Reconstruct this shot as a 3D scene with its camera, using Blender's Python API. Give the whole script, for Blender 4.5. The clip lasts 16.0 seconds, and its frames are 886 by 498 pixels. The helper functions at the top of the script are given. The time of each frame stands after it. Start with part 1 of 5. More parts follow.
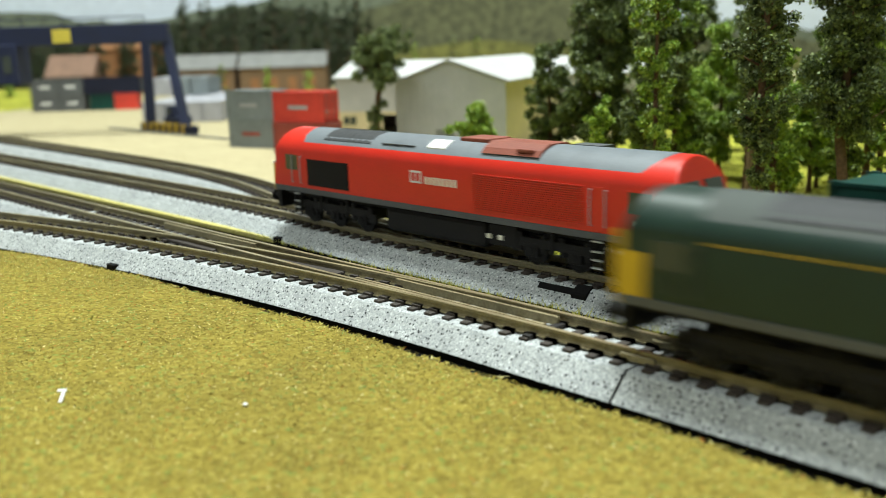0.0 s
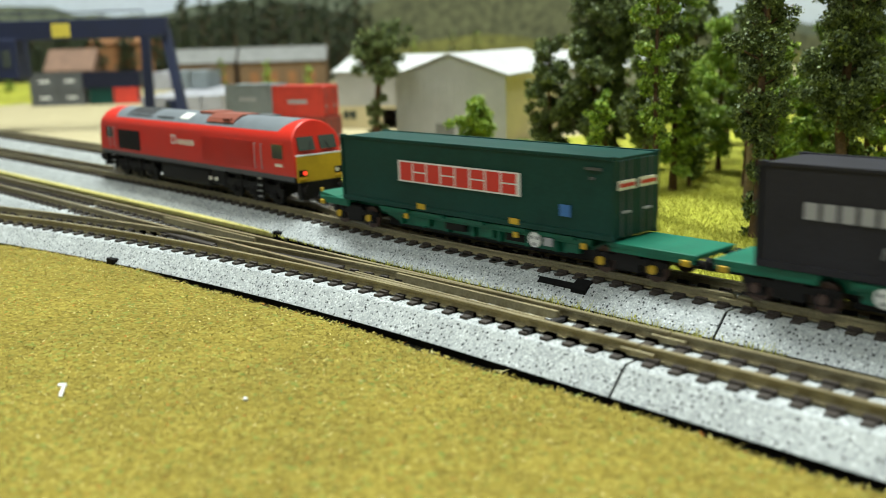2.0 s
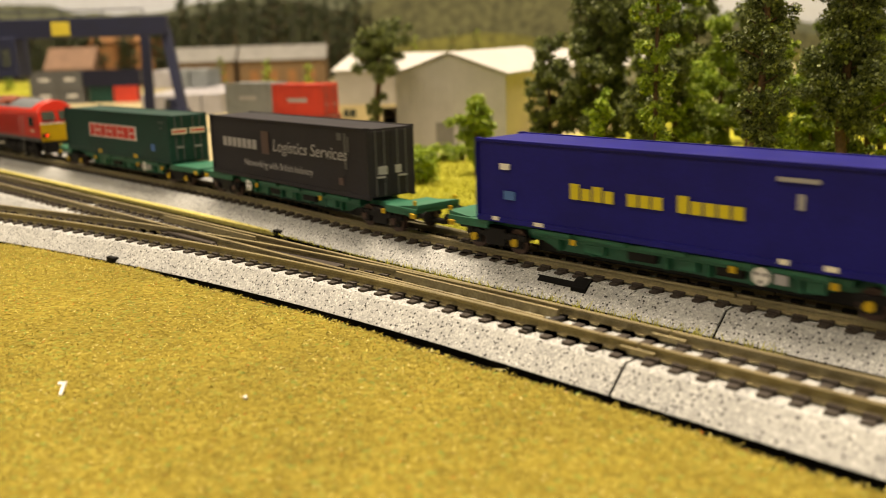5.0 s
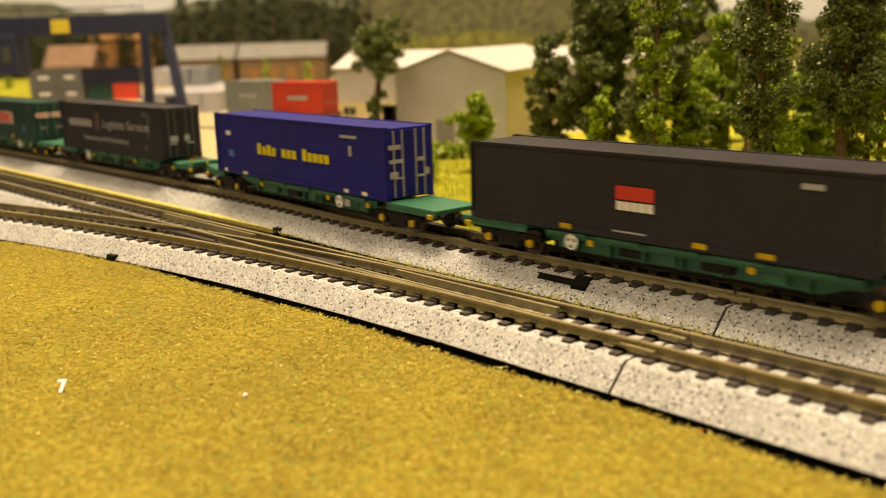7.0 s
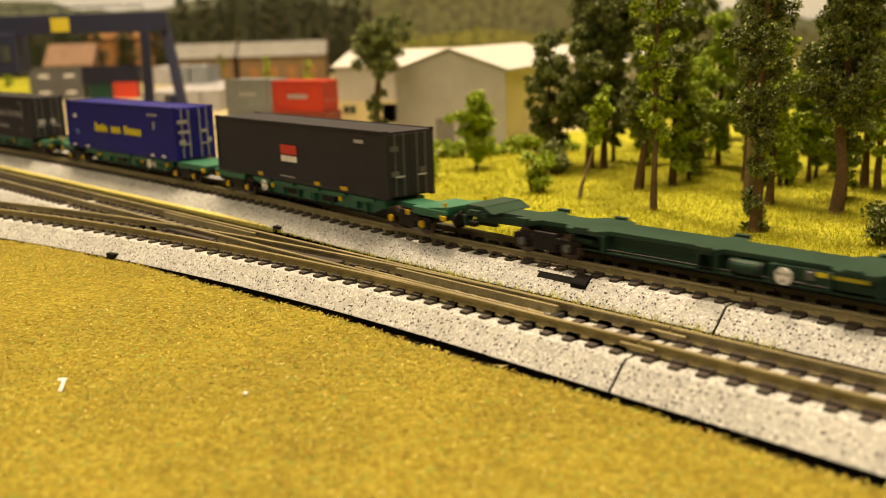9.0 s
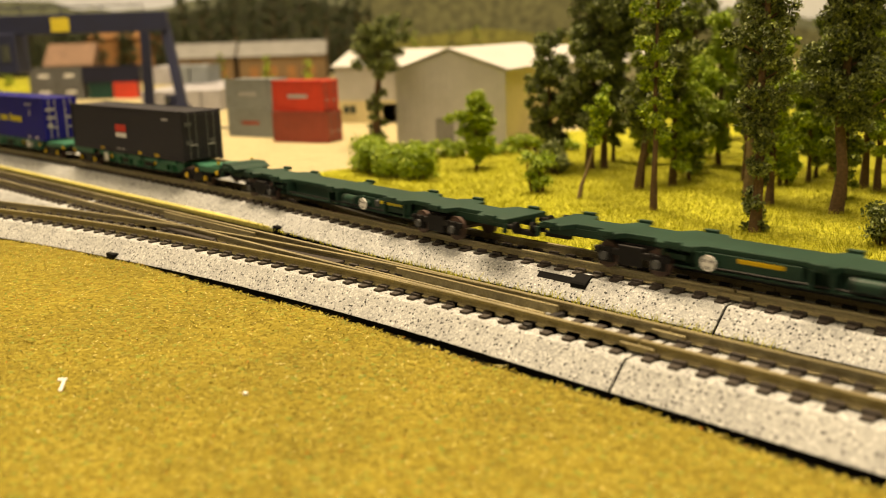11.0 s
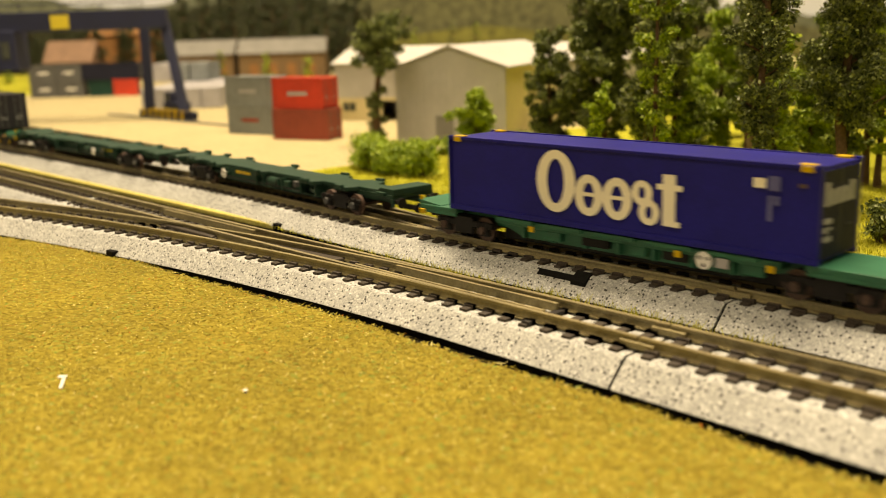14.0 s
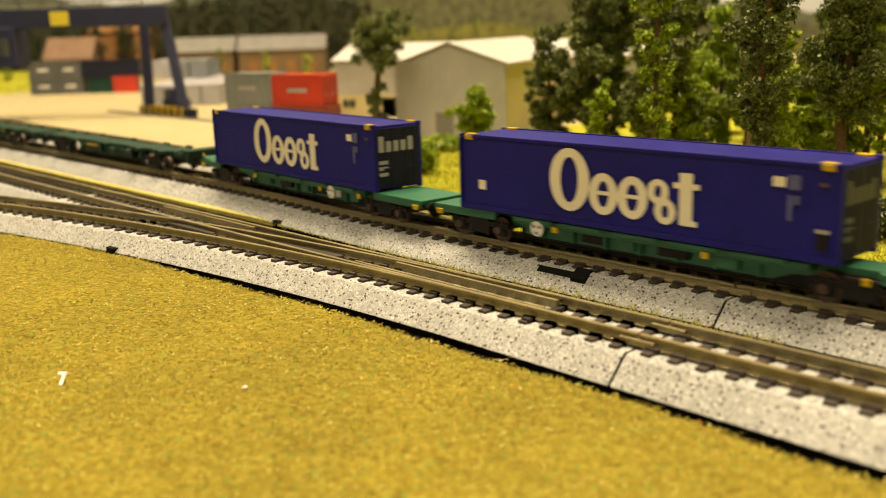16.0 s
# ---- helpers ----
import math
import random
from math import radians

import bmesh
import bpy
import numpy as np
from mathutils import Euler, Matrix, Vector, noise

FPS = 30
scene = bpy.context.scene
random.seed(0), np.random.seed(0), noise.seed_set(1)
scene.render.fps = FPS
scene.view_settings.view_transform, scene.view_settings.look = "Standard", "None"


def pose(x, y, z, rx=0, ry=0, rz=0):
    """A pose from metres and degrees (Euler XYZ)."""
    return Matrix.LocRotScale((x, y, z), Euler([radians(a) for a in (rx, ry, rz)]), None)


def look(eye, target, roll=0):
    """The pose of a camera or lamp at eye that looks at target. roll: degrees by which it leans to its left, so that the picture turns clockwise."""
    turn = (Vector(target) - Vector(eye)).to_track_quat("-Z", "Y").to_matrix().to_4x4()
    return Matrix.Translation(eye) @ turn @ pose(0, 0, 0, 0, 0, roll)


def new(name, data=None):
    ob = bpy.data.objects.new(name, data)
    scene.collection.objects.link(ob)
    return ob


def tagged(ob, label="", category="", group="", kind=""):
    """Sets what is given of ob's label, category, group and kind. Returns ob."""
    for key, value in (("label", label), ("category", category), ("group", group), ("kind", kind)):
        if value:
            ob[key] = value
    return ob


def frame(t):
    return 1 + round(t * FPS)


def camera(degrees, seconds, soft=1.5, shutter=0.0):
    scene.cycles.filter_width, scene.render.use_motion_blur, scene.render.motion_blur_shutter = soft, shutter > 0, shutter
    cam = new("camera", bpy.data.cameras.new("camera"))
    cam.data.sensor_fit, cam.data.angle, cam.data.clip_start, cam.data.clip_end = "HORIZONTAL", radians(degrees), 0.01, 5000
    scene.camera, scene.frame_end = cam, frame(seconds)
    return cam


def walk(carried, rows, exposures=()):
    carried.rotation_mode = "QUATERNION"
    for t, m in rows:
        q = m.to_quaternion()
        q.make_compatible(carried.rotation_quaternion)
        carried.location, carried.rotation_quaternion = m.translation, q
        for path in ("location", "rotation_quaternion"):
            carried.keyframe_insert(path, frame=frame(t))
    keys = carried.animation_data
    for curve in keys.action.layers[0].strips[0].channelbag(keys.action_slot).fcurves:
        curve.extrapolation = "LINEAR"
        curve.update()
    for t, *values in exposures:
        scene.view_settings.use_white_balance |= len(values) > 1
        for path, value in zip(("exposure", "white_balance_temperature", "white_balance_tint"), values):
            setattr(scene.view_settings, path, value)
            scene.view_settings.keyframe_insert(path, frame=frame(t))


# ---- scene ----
# ---- camera and its walk ----
MM = 0.001
cam = camera(49.63, 16.0, soft=0.9, shutter=0.6)
EYE = (116.6 * MM, -165.7 * MM, 56.5 * MM)


def aim(down):
    """The camera's pose with that many degrees of downward tilt."""
    a = radians(down)
    way = Vector((-0.733 * math.cos(a), 0.680 * math.cos(a), -math.sin(a)))
    return look(EYE, Vector(EYE) + way, -1.743)


TILT = [(0.0, 12.036), (0.5, 12.204), (1.0, 12.289), (1.5, 12.339), (2.0, 12.373), (3.0, 12.390), (4.0, 12.400), (5.2, 12.470),
        (6.5, 12.542), (7.0, 12.593), (7.5, 12.643), (8.0, 12.677), (9.0, 12.677), (10.2, 12.685), (11.5, 12.694), (12.0, 12.745),
        (13.0, 12.745), (13.5, 12.796), (14.0, 12.846), (14.5, 12.897), (15.0, 12.948), (15.5, 12.998), (16.0, 13.032)]
EXPOSURE = [(0.0, 0.0, 6000, -2), (2.5, 0.0, 6050, -1), (3.5, 0.0, 6550, 6), (4.2, 0.0, 7100, 11), (6.3, 0.0, 12300, 19), (7.0, -0.05, 12200, 17), (9.2, -0.05, 12100, 15), (16.0, -0.05, 12000, 11)]
walk(cam, [(t, aim(a)) for t, a in TILT], EXPOSURE)
cam.data.dof.use_dof = True
cam.data.dof.focus_distance = 0.216
cam.data.dof.aperture_fstop = 20.5

# ---- world and lights ----
world = bpy.data.worlds.new("room_air")
scene.world = world
world.use_nodes = True
world.node_tree.nodes["Background"].inputs[0].default_value = (1.0, 0.95, 0.86, 1)
world.node_tree.nodes["Background"].inputs[1].default_value = 0.05


def ceiling_panel(x, y, z, sx, sy, watts):
    lamp = bpy.data.lights.new("ceiling_tube_light", "AREA")
    lamp.shape, lamp.size, lamp.size_y, lamp.energy = "RECTANGLE", sx, sy, watts
    lamp.color = (1.0, 0.97, 0.92)
    ob = new("ceiling_tube_light", lamp)
    ob.location = (x, y, z)
    return ob


ceiling_panel(-0.30, 0.20, 1.545, 1.2, 0.22, 55)
ceiling_panel(0.2, -0.75, 1.545, 1.2, 0.22, 14)


# ---- materials ----
def nodes_of(name):
    m = bpy.data.materials.new(name)
    m.use_nodes = True
    t = m.node_tree
    return m, t, t.nodes["Principled BSDF"]


def add(t, kind, **values):
    n = t.nodes.new(kind)
    for k, v in values.items():
        n.inputs[k].default_value = v
    return n


def ramp(t, source, stops):
    r = t.nodes.new("ShaderNodeValToRGB")
    e = r.color_ramp.elements
    while len(e) < len(stops):
        e.new(0.5)
    for el, (p, c) in zip(e, stops):
        el.position, el.color = p, (*c, 1)
    t.links.new(source, r.inputs[0])
    return r


def scaled(c, k):
    return tuple(min(1.0, v * k) for v in c)


def plain(name, col, rough=0.5, metal=0.0, grain=0.6, vary=0.16, bump=0.15, dirt=0.12, coat=0.0):
    """Paint, plastic or metal with fine grain and broad wear. grain in millimetres."""
    m, t, p = nodes_of(name)
    co = t.nodes.new("ShaderNodeTexCoord")
    fine = add(t, "ShaderNodeTexNoise", Scale=1000 / grain, Detail=4.0)
    broad = add(t, "ShaderNodeTexNoise", Scale=70.0, Detail=5.0, Roughness=0.65)
    t.links.new(co.outputs["Object"], fine.inputs["Vector"])
    t.links.new(co.outputs["Object"], broad.inputs["Vector"])
    a = ramp(t, fine.outputs[0], [(0.3, scaled(col, 1 - vary)), (0.7, scaled(col, 1 + vary))])
    b = ramp(t, broad.outputs[0], [(0.35, (1 - dirt * 2,) * 3), (0.62, (1.0,) * 3)])
    mix = t.nodes.new("ShaderNodeMix")
    mix.data_type, mix.blend_type = "RGBA", "MULTIPLY"
    mix.inputs[0].default_value = 1.0
    t.links.new(a.outputs[0], mix.inputs[6])
    t.links.new(b.outputs[0], mix.inputs[7])
    t.links.new(mix.outputs[2], p.inputs["Base Color"])
    rr = t.nodes.new("ShaderNodeMapRange")
    rr.inputs[3].default_value, rr.inputs[4].default_value = rough - 0.08, min(1, rough + 0.12)
    t.links.new(broad.outputs[0], rr.inputs[0])
    t.links.new(rr.outputs[0], p.inputs["Roughness"])
    p.inputs["Metallic"].default_value = metal
    p.inputs["Coat Weight"].default_value = coat
    if bump:
        bp = add(t, "ShaderNodeBump", Strength=bump, Distance=0.0002)
        t.links.new(fine.outputs[0], bp.inputs["Height"])
        t.links.new(bp.outputs[0], p.inputs["Normal"])
    return m


def speckled(name, stops, cell, rough=0.85, bump=0.6, depth=0.0003, broad=(0.8, 1.1)):
    """Grains of several colours, each one cell in millimetres wide."""
    m, t, p = nodes_of(name)
    co = t.nodes.new("ShaderNodeTexCoord")
    warp = add(t, "ShaderNodeTexNoise", Scale=1300 / cell, Detail=2.0)
    v = add(t, "ShaderNodeTexVoronoi", Scale=1000 / cell, Randomness=1.0)
    big = add(t, "ShaderNodeTexNoise", Scale=28.0, Detail=6.0, Roughness=0.7)
    off = t.nodes.new("ShaderNodeVectorMath")
    off.operation = "MULTIPLY_ADD"
    off.inputs[1].default_value = (cell * 0.0006,) * 3
    t.links.new(co.outputs["Object"], warp.inputs["Vector"])
    t.links.new(warp.outputs["Color"], off.inputs[0])
    t.links.new(co.outputs["Object"], off.inputs[2])
    t.links.new(off.outputs[0], v.inputs["Vector"])
    t.links.new(co.outputs["Object"], big.inputs["Vector"])
    sep = t.nodes.new("ShaderNodeSeparateColor")
    t.links.new(v.outputs["Color"], sep.inputs[0])
    r = ramp(t, sep.outputs[0], stops)
    b = ramp(t, big.outputs[0], [(0.3, (broad[0],) * 3), (0.7, (broad[1],) * 3)])
    mix = t.nodes.new("ShaderNodeMix")
    mix.data_type, mix.blend_type = "RGBA", "MULTIPLY"
    mix.inputs[0].default_value = 1.0
    t.links.new(r.outputs[0], mix.inputs[6])
    t.links.new(b.outputs[0], mix.inputs[7])
    t.links.new(mix.outputs[2], p.inputs["Base Color"])
    p.inputs["Roughness"].default_value = rough
    p.inputs["Specular IOR Level"].default_value = 0.25
    bp = add(t, "ShaderNodeBump", Strength=bump, Distance=depth)
    bp.invert = True
    t.links.new(v.outputs["Distance"], bp.inputs["Height"])
    t.links.new(bp.outputs[0], p.inputs["Normal"])
    return m


def leafy(name, dark, light, rough=0.5):
    """Colour that changes from leaf to leaf."""
    m, t, p = nodes_of(name)
    g = t.nodes.new("ShaderNodeNewGeometry")
    r = ramp(t, g.outputs["Random Per Island"], [(0.0, dark), (0.75, tuple((a + b) / 2 for a, b in zip(dark, light))), (1.0, light)])
    t.links.new(r.outputs[0], p.inputs["Base Color"])
    p.inputs["Roughness"].default_value = rough
    p.inputs["Specular IOR Level"].default_value = 0.45
    return m


def mixed_fibres(name, stops, rough=0.85):
    m, t, p = nodes_of(name)
    g = t.nodes.new("ShaderNodeNewGeometry")
    r = ramp(t, g.outputs["Random Per Island"], stops)
    r.color_ramp.interpolation = "CONSTANT"
    t.links.new(r.outputs[0], p.inputs["Base Color"])
    p.inputs["Roughness"].default_value = rough
    p.inputs["Specular IOR Level"].default_value = 0.3
    return m


def glassy(name, col, rough=0.08):
    m, t, p = nodes_of(name)
    p.inputs["Base Color"].default_value = (*col, 1)
    p.inputs["Roughness"].default_value = rough
    return m


def granite(name, pale, grey, dark, cell, share):
    """Moulded stone: a close pale grain with single dark and bright specks."""
    m, t, p = nodes_of(name)
    co = t.nodes.new("ShaderNodeTexCoord")
    grain = add(t, "ShaderNodeTexVoronoi", Scale=1000 / cell)
    speck = add(t, "ShaderNodeTexVoronoi", Scale=1000 / (cell * 1.75))
    broad = add(t, "ShaderNodeTexNoise", Scale=90.0, Detail=6.0, Roughness=0.7)
    for n in (grain, speck, broad):
        t.links.new(co.outputs["Object"], n.inputs["Vector"])
    sep = [t.nodes.new("ShaderNodeSeparateColor") for _ in range(2)]
    t.links.new(grain.outputs["Color"], sep[0].inputs[0])
    t.links.new(speck.outputs["Color"], sep[1].inputs[0])
    base = ramp(t, sep[0].outputs[0], [(0.0, grey), (0.45, tuple((a + b) / 2 for a, b in zip(grey, pale))), (0.9, pale), (1.0, scaled(pale, 1.35))])
    chosen = ramp(t, sep[1].outputs[1], [(share, (1, 1, 1)), (share + 0.015, (0, 0, 0))])
    inside = ramp(t, speck.outputs["Distance"], [(0.34, (1, 1, 1)), (0.44, (0, 0, 0))])
    both = t.nodes.new("ShaderNodeMath")
    both.operation = "MULTIPLY"
    t.links.new(chosen.outputs[0], both.inputs[0])
    t.links.new(inside.outputs[0], both.inputs[1])
    mix = t.nodes.new("ShaderNodeMix")
    mix.data_type = "RGBA"
    t.links.new(both.outputs[0], mix.inputs[0])
    t.links.new(base.outputs[0], mix.inputs[6])
    mix.inputs[7].default_value = (*dark, 1)
    tone = ramp(t, broad.outputs[0], [(0.3, (0.84,) * 3), (0.7, (1.08,) * 3)])
    out = t.nodes.new("ShaderNodeMix")
    out.data_type, out.blend_type = "RGBA", "MULTIPLY"
    out.inputs[0].default_value = 1.0
    t.links.new(mix.outputs[2], out.inputs[6])
    t.links.new(tone.outputs[0], out.inputs[7])
    t.links.new(out.outputs[2], p.inputs["Base Color"])
    p.inputs["Roughness"].default_value = 0.7
    p.inputs["Specular IOR Level"].default_value = 0.3
    bp = add(t, "ShaderNodeBump", Strength=0.22, Distance=0.0002)
    bp.invert = True
    t.links.new(grain.outputs["Distance"], bp.inputs["Height"])
    t.links.new(bp.outputs[0], p.inputs["Normal"])
    return m


M_BALLAST = granite("ballast_plastic", (0.47, 0.49, 0.49), (0.27, 0.285, 0.29), (0.035, 0.037, 0.04), 0.36, 0.24)
M_MEADOW = speckled("meadow_mat", [(0.0, (0.15, 0.115, 0.016)), (0.25, (0.195, 0.152, 0.022)), (0.6, (0.235, 0.188, 0.028)), (0.9, (0.29, 0.237, 0.045)), (1.0, (0.14, 0.19, 0.035))], 0.8, 0.95, 0.25, 0.0004, (0.78, 1.16))
M_GRASS = speckled("forest_grass", [(0.0, (0.21, 0.225, 0.02)), (0.4, (0.40, 0.41, 0.04)), (1.0, (0.55, 0.53, 0.08))], 0.9, 0.95, 0.9, 0.0008, (0.55, 1.15))
M_SAND = speckled("yard_sand", [(0.0, (0.34, 0.29, 0.165)), (0.5, (0.41, 0.355, 0.21)), (1.0, (0.47, 0.41, 0.25))], 0.5, 0.95, 0.3, 0.0002, (0.9, 1.06))
M_BOARD = plain("baseboard_black", (0.008, 0.008, 0.008), 0.8)
M_BOARD.node_tree.nodes["Principled BSDF"].inputs["Specular IOR Level"].default_value = 0.1
M_RAIL = plain("rail_side_rust", (0.27, 0.23, 0.125), 0.45, 0.3, 0.5, 0.2, 0.1)
M_RAILTOP = plain("rail_head_worn", (0.37, 0.315, 0.185), 0.38, 0.55, 0.5, 0.15, 0.05)
M_SLEEPER = plain("sleeper_brown_plastic", (0.035, 0.026, 0.020), 0.6, 0, 0.4, 0.3, 0.3)
M_FROG = plain("turnout_black_plastic", (0.03, 0.028, 0.028), 0.45)
M_BLACK = plain("underframe_black", (0.012, 0.011, 0.011), 0.55)
M_YELLOWSTRIP = speckled("yellow_edge_grass", [(0.0, (0.42, 0.37, 0.10)), (1.0, (0.62, 0.55, 0.20))], 0.6)
M_RED = plain("loco_red", (0.62, 0.024, 0.012), 0.36, 0, 0.5, 0.06, 0.03, 0.04, 0.15)
M_ROOFGREY = plain("loco_roof_grey", (0.15, 0.17, 0.19), 0.5, 0, 0.5, 0.08, 0.05)
M_ROOFDARK = plain("loco_roof_dark_grey", (0.060, 0.070, 0.064), 0.75, 0, 0.5, 0.08, 0.05)
M_VENT = plain("vent_mesh_dark", (0.035, 0.037, 0.04), 0.7)
M_SOLE = plain("loco_sole_grey", (0.09, 0.095, 0.10), 0.5)
M_YELLOW = plain("warning_yellow", (0.62, 0.40, 0.016), 0.45, 0, 0.5, 0.06, 0.02)
M_GLASS = glassy("cab_glass", (0.05, 0.06, 0.05))
M_LAMPGLASS = glassy("lens_glass", (0.7, 0.7, 0.62), 0.15)
M_EXHAUST = plain("exhaust_rust_brown", (0.22, 0.055, 0.030), 0.6)
M_WHITE = plain("white_print", (0.78, 0.78, 0.76), 0.5, 0, 0.5, 0.04, 0.0, 0.03)
M_CREAM = plain("cream_print", (0.84, 0.80, 0.66), 0.5, 0, 0.5, 0.04, 0.0, 0.03)
M_REDPRINT = plain("red_print", (0.60, 0.035, 0.025), 0.5, 0, 0.5, 0.04, 0.0, 0.03)
M_GREYPRINT = plain("grey_print", (0.36, 0.36, 0.38), 0.5, 0, 0.5, 0.04, 0.0, 0.03)
M_YELLOWPRINT = plain("yellow_print", (0.66, 0.56, 0.04), 0.5, 0, 0.5, 0.04, 0.0, 0.03)
M_BLUEPRINT = plain("blue_print", (0.05, 0.16, 0.45), 0.5, 0, 0.5, 0.04, 0.0, 0.03)
M_GREENLOCO = plain("loco_dark_green", (0.008, 0.028, 0.019), 0.4, 0, 0.5, 0.08, 0.03)
M_BOXGREEN = plain("container_dark_green", (0.011, 0.052, 0.042), 0.45, 0, 0.6, 0.1, 0.04)
M_BOXBLACK = plain("container_charcoal", (0.028, 0.027, 0.034), 0.55, 0, 0.6, 0.1, 0.04)
M_BOXBLUE = plain("container_blue", (0.010, 0.011, 0.19), 0.5, 0, 0.6, 0.08, 0.04)
M_DECK = plain("wagon_green", (0.009, 0.14, 0.080), 0.5, 0, 0.5, 0.12, 0.06)
M_FLAT = plain("flat_wagon_dark_green", (0.015, 0.050, 0.034), 0.5, 0, 0.5, 0.12, 0.06)
M_WHEEL = plain("wheel_steel", (0.10, 0.06, 0.05), 0.5, 0.4)
M_STEEL = plain("bright_steel", (0.62, 0.62, 0.60), 0.35, 0.6)
M_BARK = plain("bark_brown", (0.13, 0.075, 0.04), 0.9, 0, 0.8, 0.35, 0.9)
M_BARKPALE = plain("bark_pale", (0.24, 0.17, 0.10), 0.9, 0, 0.8, 0.3, 0.9)
M_LEAFDARK = leafy("foliage_dark", (0.036, 0.060, 0.015), (0.30, 0.36, 0.11))
# clump colours: shade inside the crowns painted as a darker green
M_CORE = plain("foliage_inner_shade", (0.035, 0.055, 0.014), 0.9, 0, 1.2, 0.4, 0.5)
M_COREFAR = plain("foliage_inner_shade_far", (0.016, 0.026, 0.009), 0.9)
M_CORELIGHT = plain("foliage_inner_shade_light", (0.11, 0.18, 0.022), 0.9, 0, 1.2, 0.4, 0.5)
M_LEAFMID = leafy("foliage_mid", (0.06, 0.11, 0.014), (0.34, 0.43, 0.07))
M_LEAFLIGHT = leafy("foliage_light", (0.13, 0.24, 0.020), (0.50, 0.62, 0.09))
M_CODEBLUE = plain("code_print_pale_blue", (0.10, 0.11, 0.30), 0.5)
M_EMBLEM = plain("emblem_brown", (0.10, 0.06, 0.055), 0.5)
M_WALLGREY = plain("cladding_grey", (0.46, 0.46, 0.45), 0.7, 0, 1.0, 0.05, 0.05, 0.06)
M_WALLCREAM = plain("cladding_cream", (0.62, 0.54, 0.33), 0.7, 0, 1.0, 0.05, 0.05, 0.06)
M_ROOFWHITE = plain("roof_white", (0.48, 0.48, 0.47), 0.6, 0, 1.0, 0.04, 0.05, 0.05)
M_SHEDBROWN = plain("shed_brown", (0.17, 0.105, 0.05), 0.8)
M_SHEDROOF = plain("shed_roof_grey", (0.22, 0.22, 0.21), 0.8)
M_GANTRY = plain("gantry_blue", (0.010, 0.016, 0.055), 0.7)
M_BOXGREY = plain("container_grey", (0.22, 0.25, 0.26), 0.6)
M_BOXRED = plain("container_red", (0.62, 0.05, 0.03), 0.55)
M_BOXRUST = plain("container_rust", (0.32, 0.06, 0.04), 0.6)
M_BOXWHITE = plain("container_pale", (0.42, 0.42, 0.46), 0.6)
M_BOXNAVY = plain("container_navy", (0.014, 0.016, 0.034), 0.6)
M_SIGN = plain("sign_yellow", (0.72, 0.60, 0.08), 0.5)
M_SHEDPINK = plain("faded_pink_roof", (0.24, 0.145, 0.10), 0.8)
M_BRICK = plain("orange_brick", (0.27, 0.125, 0.045), 0.85)
M_LEAFFAR = leafy("foliage_far_dark", (0.012, 0.022, 0.008), (0.07, 0.095, 0.03))
M_BOXDARK = plain("container_dark_grey", (0.10, 0.105, 0.11), 0.6)
for m in (M_BLACK, M_FROG, M_BOXBLUE, M_BOXBLACK, M_BOXGREEN, M_FLAT, M_BOXNAVY):
    m.node_tree.nodes["Principled BSDF"].inputs["Specular IOR Level"].default_value = 0.2
M_SKY = plain("backdrop_sky_paint", (0.62, 0.68, 0.76), 0.9, 0, 3.0, 0.04, 0, 0.06)
M_HILLFAR = plain("backdrop_far_hill_paint", (0.15, 0.17, 0.115), 0.9, 0, 9.0, 0.25, 0, 0.12)
M_HILL = plain("backdrop_hill_paint", (0.115, 0.12, 0.06), 0.9, 0, 9.0, 0.35, 0, 0.2)
M_WOODS = plain("backdrop_woods_paint", (0.03, 0.036, 0.014), 0.9, 0, 9.0, 0.5, 0, 0.2)
M_FIELD = plain("backdrop_field_paint", (0.19, 0.19, 0.05), 0.9, 0, 9.0, 0.35, 0, 0.25)
M_CEIL = plain("room_white", (0.72, 0.71, 0.68), 0.9)
M_ROOMWALL = plain("room_wall_paint", (0.62, 0.61, 0.58), 0.9)


# ---- building helpers; all lengths below are millimetres ----
def part(name, bm, material, parent=None, label="", smooth=False):
    """One mesh object from a bmesh in millimetres."""
    me = bpy.data.meshes.new(name)
    bmesh.ops.scale(bm, vec=(MM, MM, MM), verts=bm.verts)
    bmesh.ops.recalc_face_normals(bm, faces=bm.faces)
    if smooth:
        for f in bm.faces:
            f.smooth = True
    bm.to_mesh(me)
    bm.free()
    me.materials.append(material)
    ob = new(name, me)
    ob.parent = parent
    return tagged(ob, label)


def raw(name, verts, faces, material, parent=None):
    me = bpy.data.meshes.new(name)
    me.from_pydata([tuple(v) for v in np.asarray(verts) * MM], [], faces)
    me.materials.append(material)
    ob = new(name, me)
    ob.parent = parent
    return ob


def thing(name, x, y, z, rz, label, category, group=""):
    ob = new(name)
    ob.empty_display_size = 0.005
    ob.matrix_basis = pose(x * MM, y * MM, z * MM, 0, 0, rz)
    return tagged(ob, label, category, group)


def box(bm, x0, x1, y0, y1, z0, z1, bevel=0.0):
    made = bmesh.ops.create_cube(bm, size=1.0)["verts"]
    for v in made:
        v.co = (x0 if v.co.x < 0 else x1, y0 if v.co.y < 0 else y1, z0 if v.co.z < 0 else z1)
    if bevel:
        edges = list({e for v in made for e in v.link_edges})
        bmesh.ops.bevel(bm, geom=edges, offset=bevel, segments=2, affect="EDGES", profile=0.5)
    return bm


def boxes(rows, bevel=0.0):
    bm = bmesh.new()
    for r in rows:
        box(bm, *r, bevel)
    return bm


